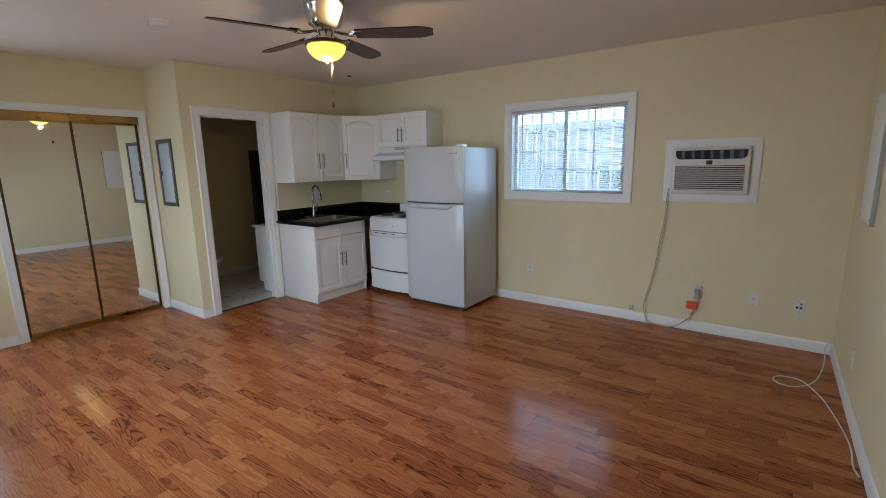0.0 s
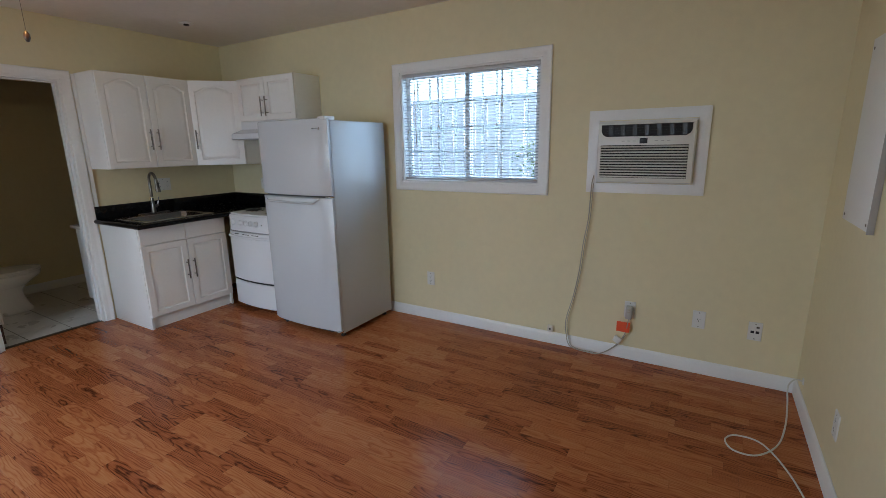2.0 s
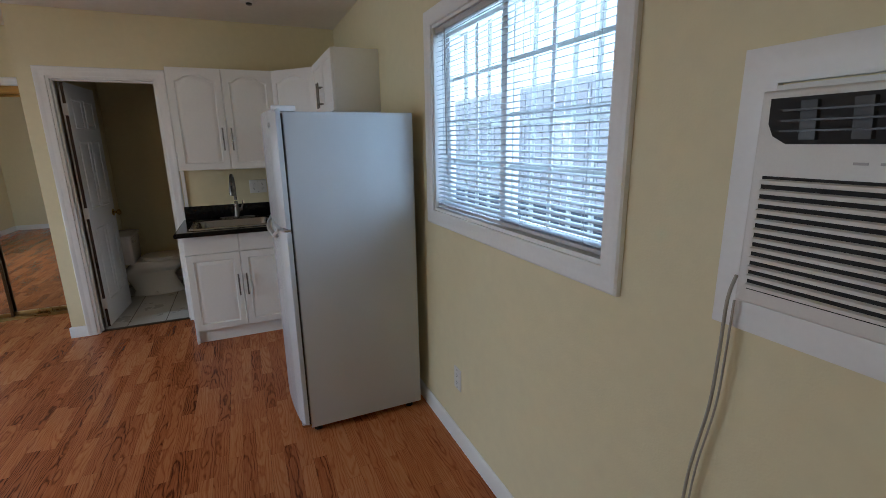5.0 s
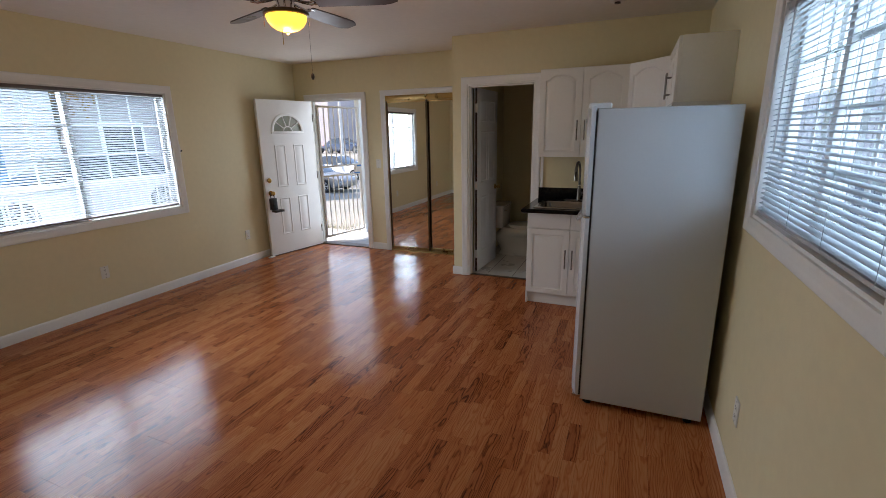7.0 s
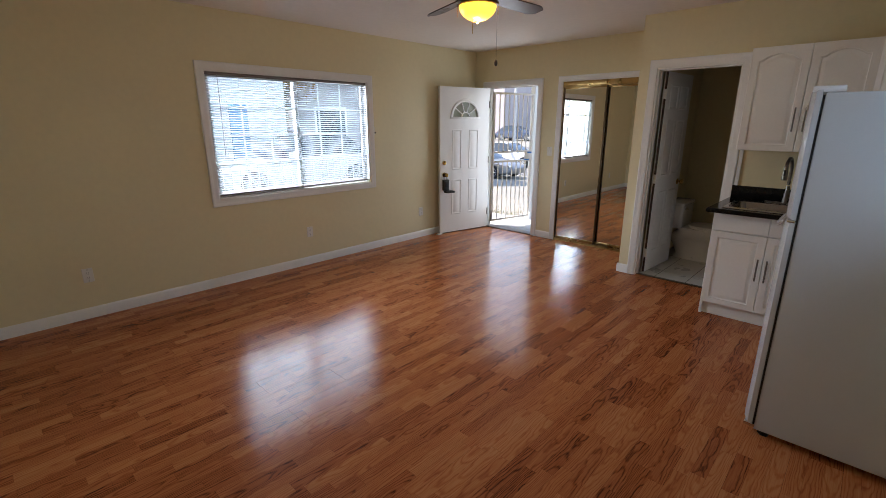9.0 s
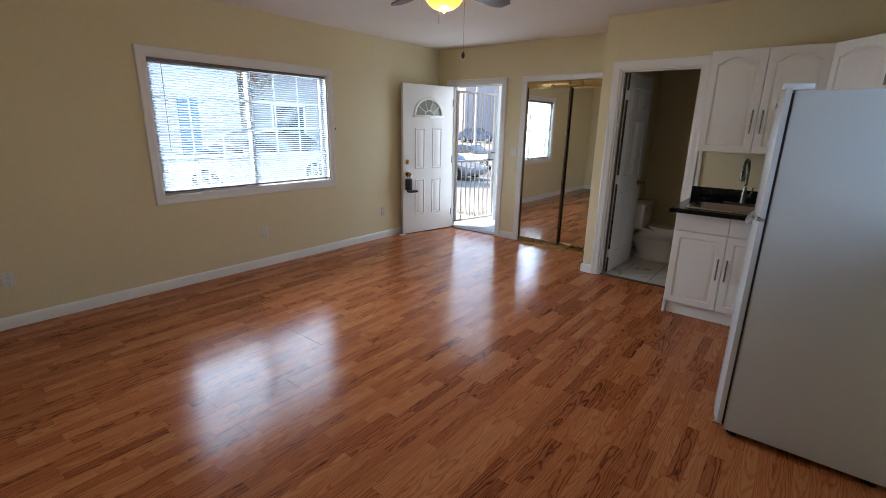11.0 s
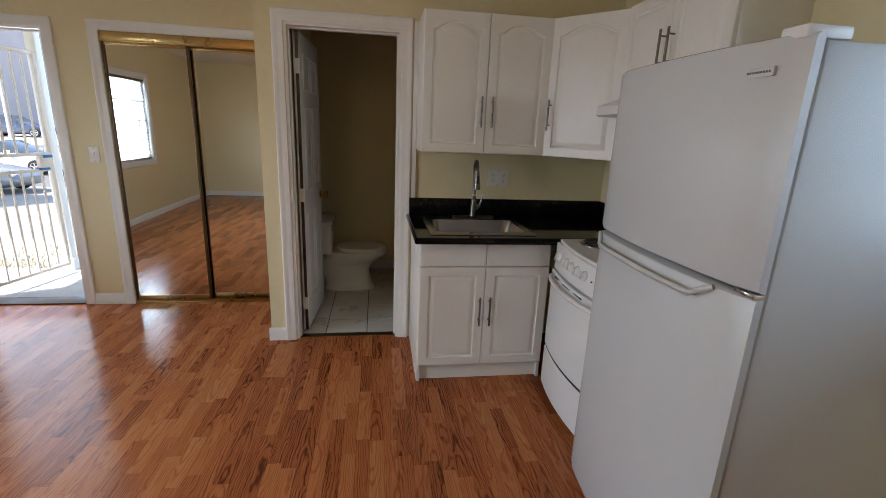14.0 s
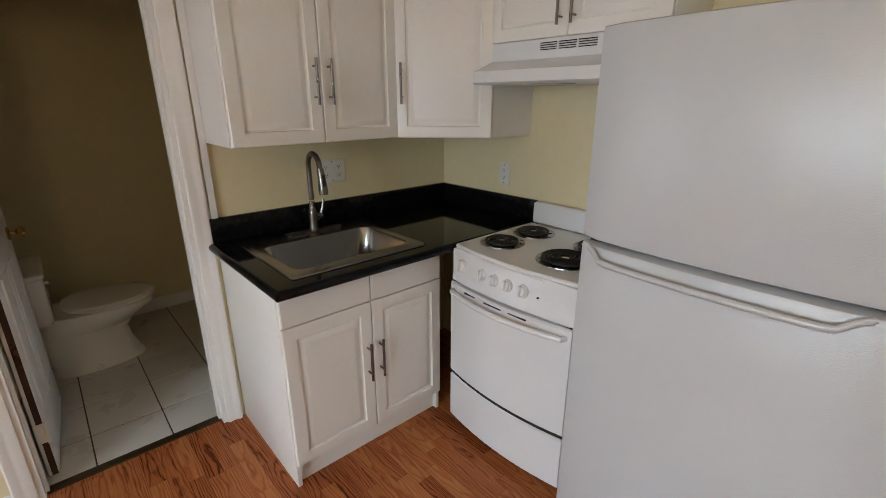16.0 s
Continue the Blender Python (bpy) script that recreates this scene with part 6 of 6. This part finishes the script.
def house(x0, x1, y0, y1, h, material, label, face, windows, doors=(), roof=None):
    """A plain building with its storeys' openings on the faces that show. face: 'n' or 'e'."""
    b = thing("building", ((x0 + x1) / 2, (y0 + y1) / 2, GZ), 0, label, "building")
    part("wall", box(B(), x0, x1, y0, y1, GZ - 1.2, h), material, b)
    part("roof", box(B(), x0 - 0.4, x1 + 0.4, y0 - 0.4, y1 + 0.4, h + 0.001, h + 0.28, 0.03), roof or M_STUC2, b)
    for a, z, w, hh in windows:
        if face == "n":
            fr = part("window", trim_frame(B(), a - w / 2, a + w / 2, z, z + hh, [(0.0, 0.0), (0.0, 0.04), (0.07, 0.04), (0.07, 0.0)], at_y(y1, 1), True), M_TRIM, b)
            part("pane", box(B(), a - w / 2, a + w / 2, y1 + 0.001, y1 + 0.015, z, z + hh), M_DKGLASS, fr)
        else:
            fr = part("window", trim_frame(B(), a - w / 2, a + w / 2, z, z + hh, [(0.0, 0.0), (0.0, 0.04), (0.07, 0.04), (0.07, 0.0)], at_x(x1, 1), True), M_TRIM, b)
            part("pane", box(B(), x1 + 0.001, x1 + 0.015, a - w / 2, a + w / 2, z, z + hh), M_DKGLASS, fr)
    for a, w in doors:
        part("door", box(B(), a - w / 2, a + w / 2, y1 + 0.001, y1 + 0.05, GZ + 0.1, 2.05, 0.005), M_BLUED, b, "blue painted door")
    return b


house(-6.7, 4.0, -16.0, -9.0, 3.6, M_STUC1, "pale stucco single-storey building with blue doors", "n", [(-2.6, 0.9, 1.2, 1.1), (1.2, 0.9, 1.2, 1.1)], [(-5.28, 0.5)])
house(-14.5, -7.9, -18.0, -10.6, 5.6, M_STUC2, "mauve-grey two-storey stucco building", "n", [(-9.3, 0.8, 1.2, 1.2), (-12.2, 0.8, 1.2, 1.2), (-9.3, 3.4, 1.2, 1.2), (-12.2, 3.4, 1.2, 1.2)])
house(-62.0, -47.0, -62.0, -30.3, 13.0, M_STUC2, "tall mauve-grey stucco building across the street", "e", [(-36.0, 1.0, 1.4, 1.3), (-36.0, 4.2, 1.4, 1.3)])
house(-74.0, -60.0, -36.5, -20.0, 5.9, M_STUC3, "tan building with an orange roof across the street", "e", [(-34.5 + 2.6 * k, z, 1.6, 1.3) for k in range(5) for z in (0.7, 3.2)], (), M_ROOFT)
pp = thing("street_lamp", (-31.0, -17.6, lot(-31.0)), 0, "pale street lamp pole by the road", "street lamp")
part("pole", tube(B(), [(-31.0, -17.6, lot(-31.0) - 0.05), (-31.0, -17.6, 4.0), (-31.0, -17.6, 7.6)], [0.14, 0.11, 0.08], 12), M_WOODP, pp)
part("arm", tube(B(), [(-31.0, -17.6, 7.4), (-30.4, -17.6, 7.8), (-29.4, -17.6, 7.9)], 0.05, 8), M_WOODP, pp)
part("lamp_head", box(B(), -29.8, -29.1, -17.75, -17.45, 7.82, 7.95, 0.03), M_WOODP, pp)

# low railing outside the wide window
ra = thing("yard_railing", (-3.0, -2.3, GZ), 0, "low pale iron railing in the front yard", "railing")
for z in (0.12, 1.02):
    part("rail", box(B(), -5.0, 1.0, -2.315, -2.285, z, z + 0.03), M_TRIM, ra)
for i in range(49):
    x = -4.98 + i * 0.124
    part("baluster", box(B(), x - 0.008, x + 0.008, -2.308, -2.292, 0.15 if i % 8 else GZ, 1.02), M_TRIM, ra)

bm = B()
rg2 = random.Random(21)
for _ in range(2600):
    x, y = -6.25 - abs(rg2.gauss(0, 0.55)), rg2.uniform(-2.6, 0.9)
    if rg2.random() < 0.35 and noise.noise((x * 2, y * 2, 0)) < 0:
        continue
    a, hgt = rg2.uniform(0, 6.28), rg2.uniform(0.02, 0.07)
    w = 0.004
    p = [Vector((x - w * math.cos(a), y - w * math.sin(a), lot(x))), Vector((x + w * math.cos(a), y + w * math.sin(a), lot(x))), Vector((x + rg2.uniform(-0.03, 0.03), y + rg2.uniform(-0.03, 0.03), lot(x) + hgt))]
    bm.faces.new([bm.verts.new(q) for q in p])
solo("grass", bm, M_GRASS, "sparse dry grass along the porch slab", "grass", "stuff")

# ---- floors, piece by piece ----


def piece_mesh(w, d, h, ch):
    """A slab with chamfered upper edges, its top at zero."""
    bm = B()
    loops = [[Vector((x, y, -h)) for x, y in ((0, 0), (w, 0), (w, d), (0, d))],
             [Vector((x, y, -ch)) for x, y in ((0, 0), (w, 0), (w, d), (0, d))],
             [Vector((x, y, 0)) for x, y in ((ch, ch), (w - ch, ch), (w - ch, d - ch), (ch, d - ch))]]
    return loft(bm, loops)


bm = B()
box(bm, WEST - 0.02, EAST, SOUTH, JOG + 0.02, -0.06, -0.010)
box(bm, BATHW - 0.06, EAST, JOG + 0.02, NORTH, -0.06, -0.010)
floor = solo("floor", bm, M_SUB, "reddish-brown glossy oak laminate floor", "floor", "structure")
PLANK_W, PLANK_L, GAP = 0.193, 1.21, 0.0005
shared = {}


def lay(parent, name, material, x0, x1, y0, y1, h, ch, gap):
    key = (name, round(x1 - x0, 4), round(y1 - y0, 4))
    if key not in shared:
        shared[key] = mesh_of(name, piece_mesh(x1 - x0 - gap, y1 - y0 - gap, h, ch), material, False)
    o = new(name, shared[key])
    o.parent = parent
    o.location = (x0 + gap / 2, y0 + gap / 2, 0)
    return o


row, y = 0, SOUTH
rng = random.Random(4)
while y < NORTH - 0.001:
    y1 = min(y + PLANK_W, NORTH)
    left = WEST - 0.01 if y < JOG else BATHW - 0.05
    x = left - rng.choice((0.0, 0.4, 0.8))
    while x < EAST - 0.001:
        a, b = max(x, left), min(x + PLANK_L, EAST)
        if b - a > 0.02:
            lay(floor, "plank", M_FLOOR, a, b, y, y1, 0.009, 0.0004, GAP)
        x += PLANK_L
    y, row = y1, row + 1

tiles = solo("floor_bathroom", box(B(), -6.10, BATHW - 0.061, JOG + THICK, NORTH, -0.06, -0.003), M_GROUT, "pale ceramic tile bathroom floor with dark grout", "tile floor", "structure")
TX, TY, P = -4.459, 2.254, 0.2955
for i in range(7):
    for j in range(8):
        a, b = max(TX - P * (i + 1), -6.10), min(TX - P * i, BATHW - 0.08)
        c, d = max(TY + P * j, JOG + THICK), min(TY + P * (j + 1), NORTH)
        if b - a > 0.02 and d - c > 0.02:
            lay(tiles, "tile", M_TILE, a, b, c, d, 0.01, 0.0015, 0.006)
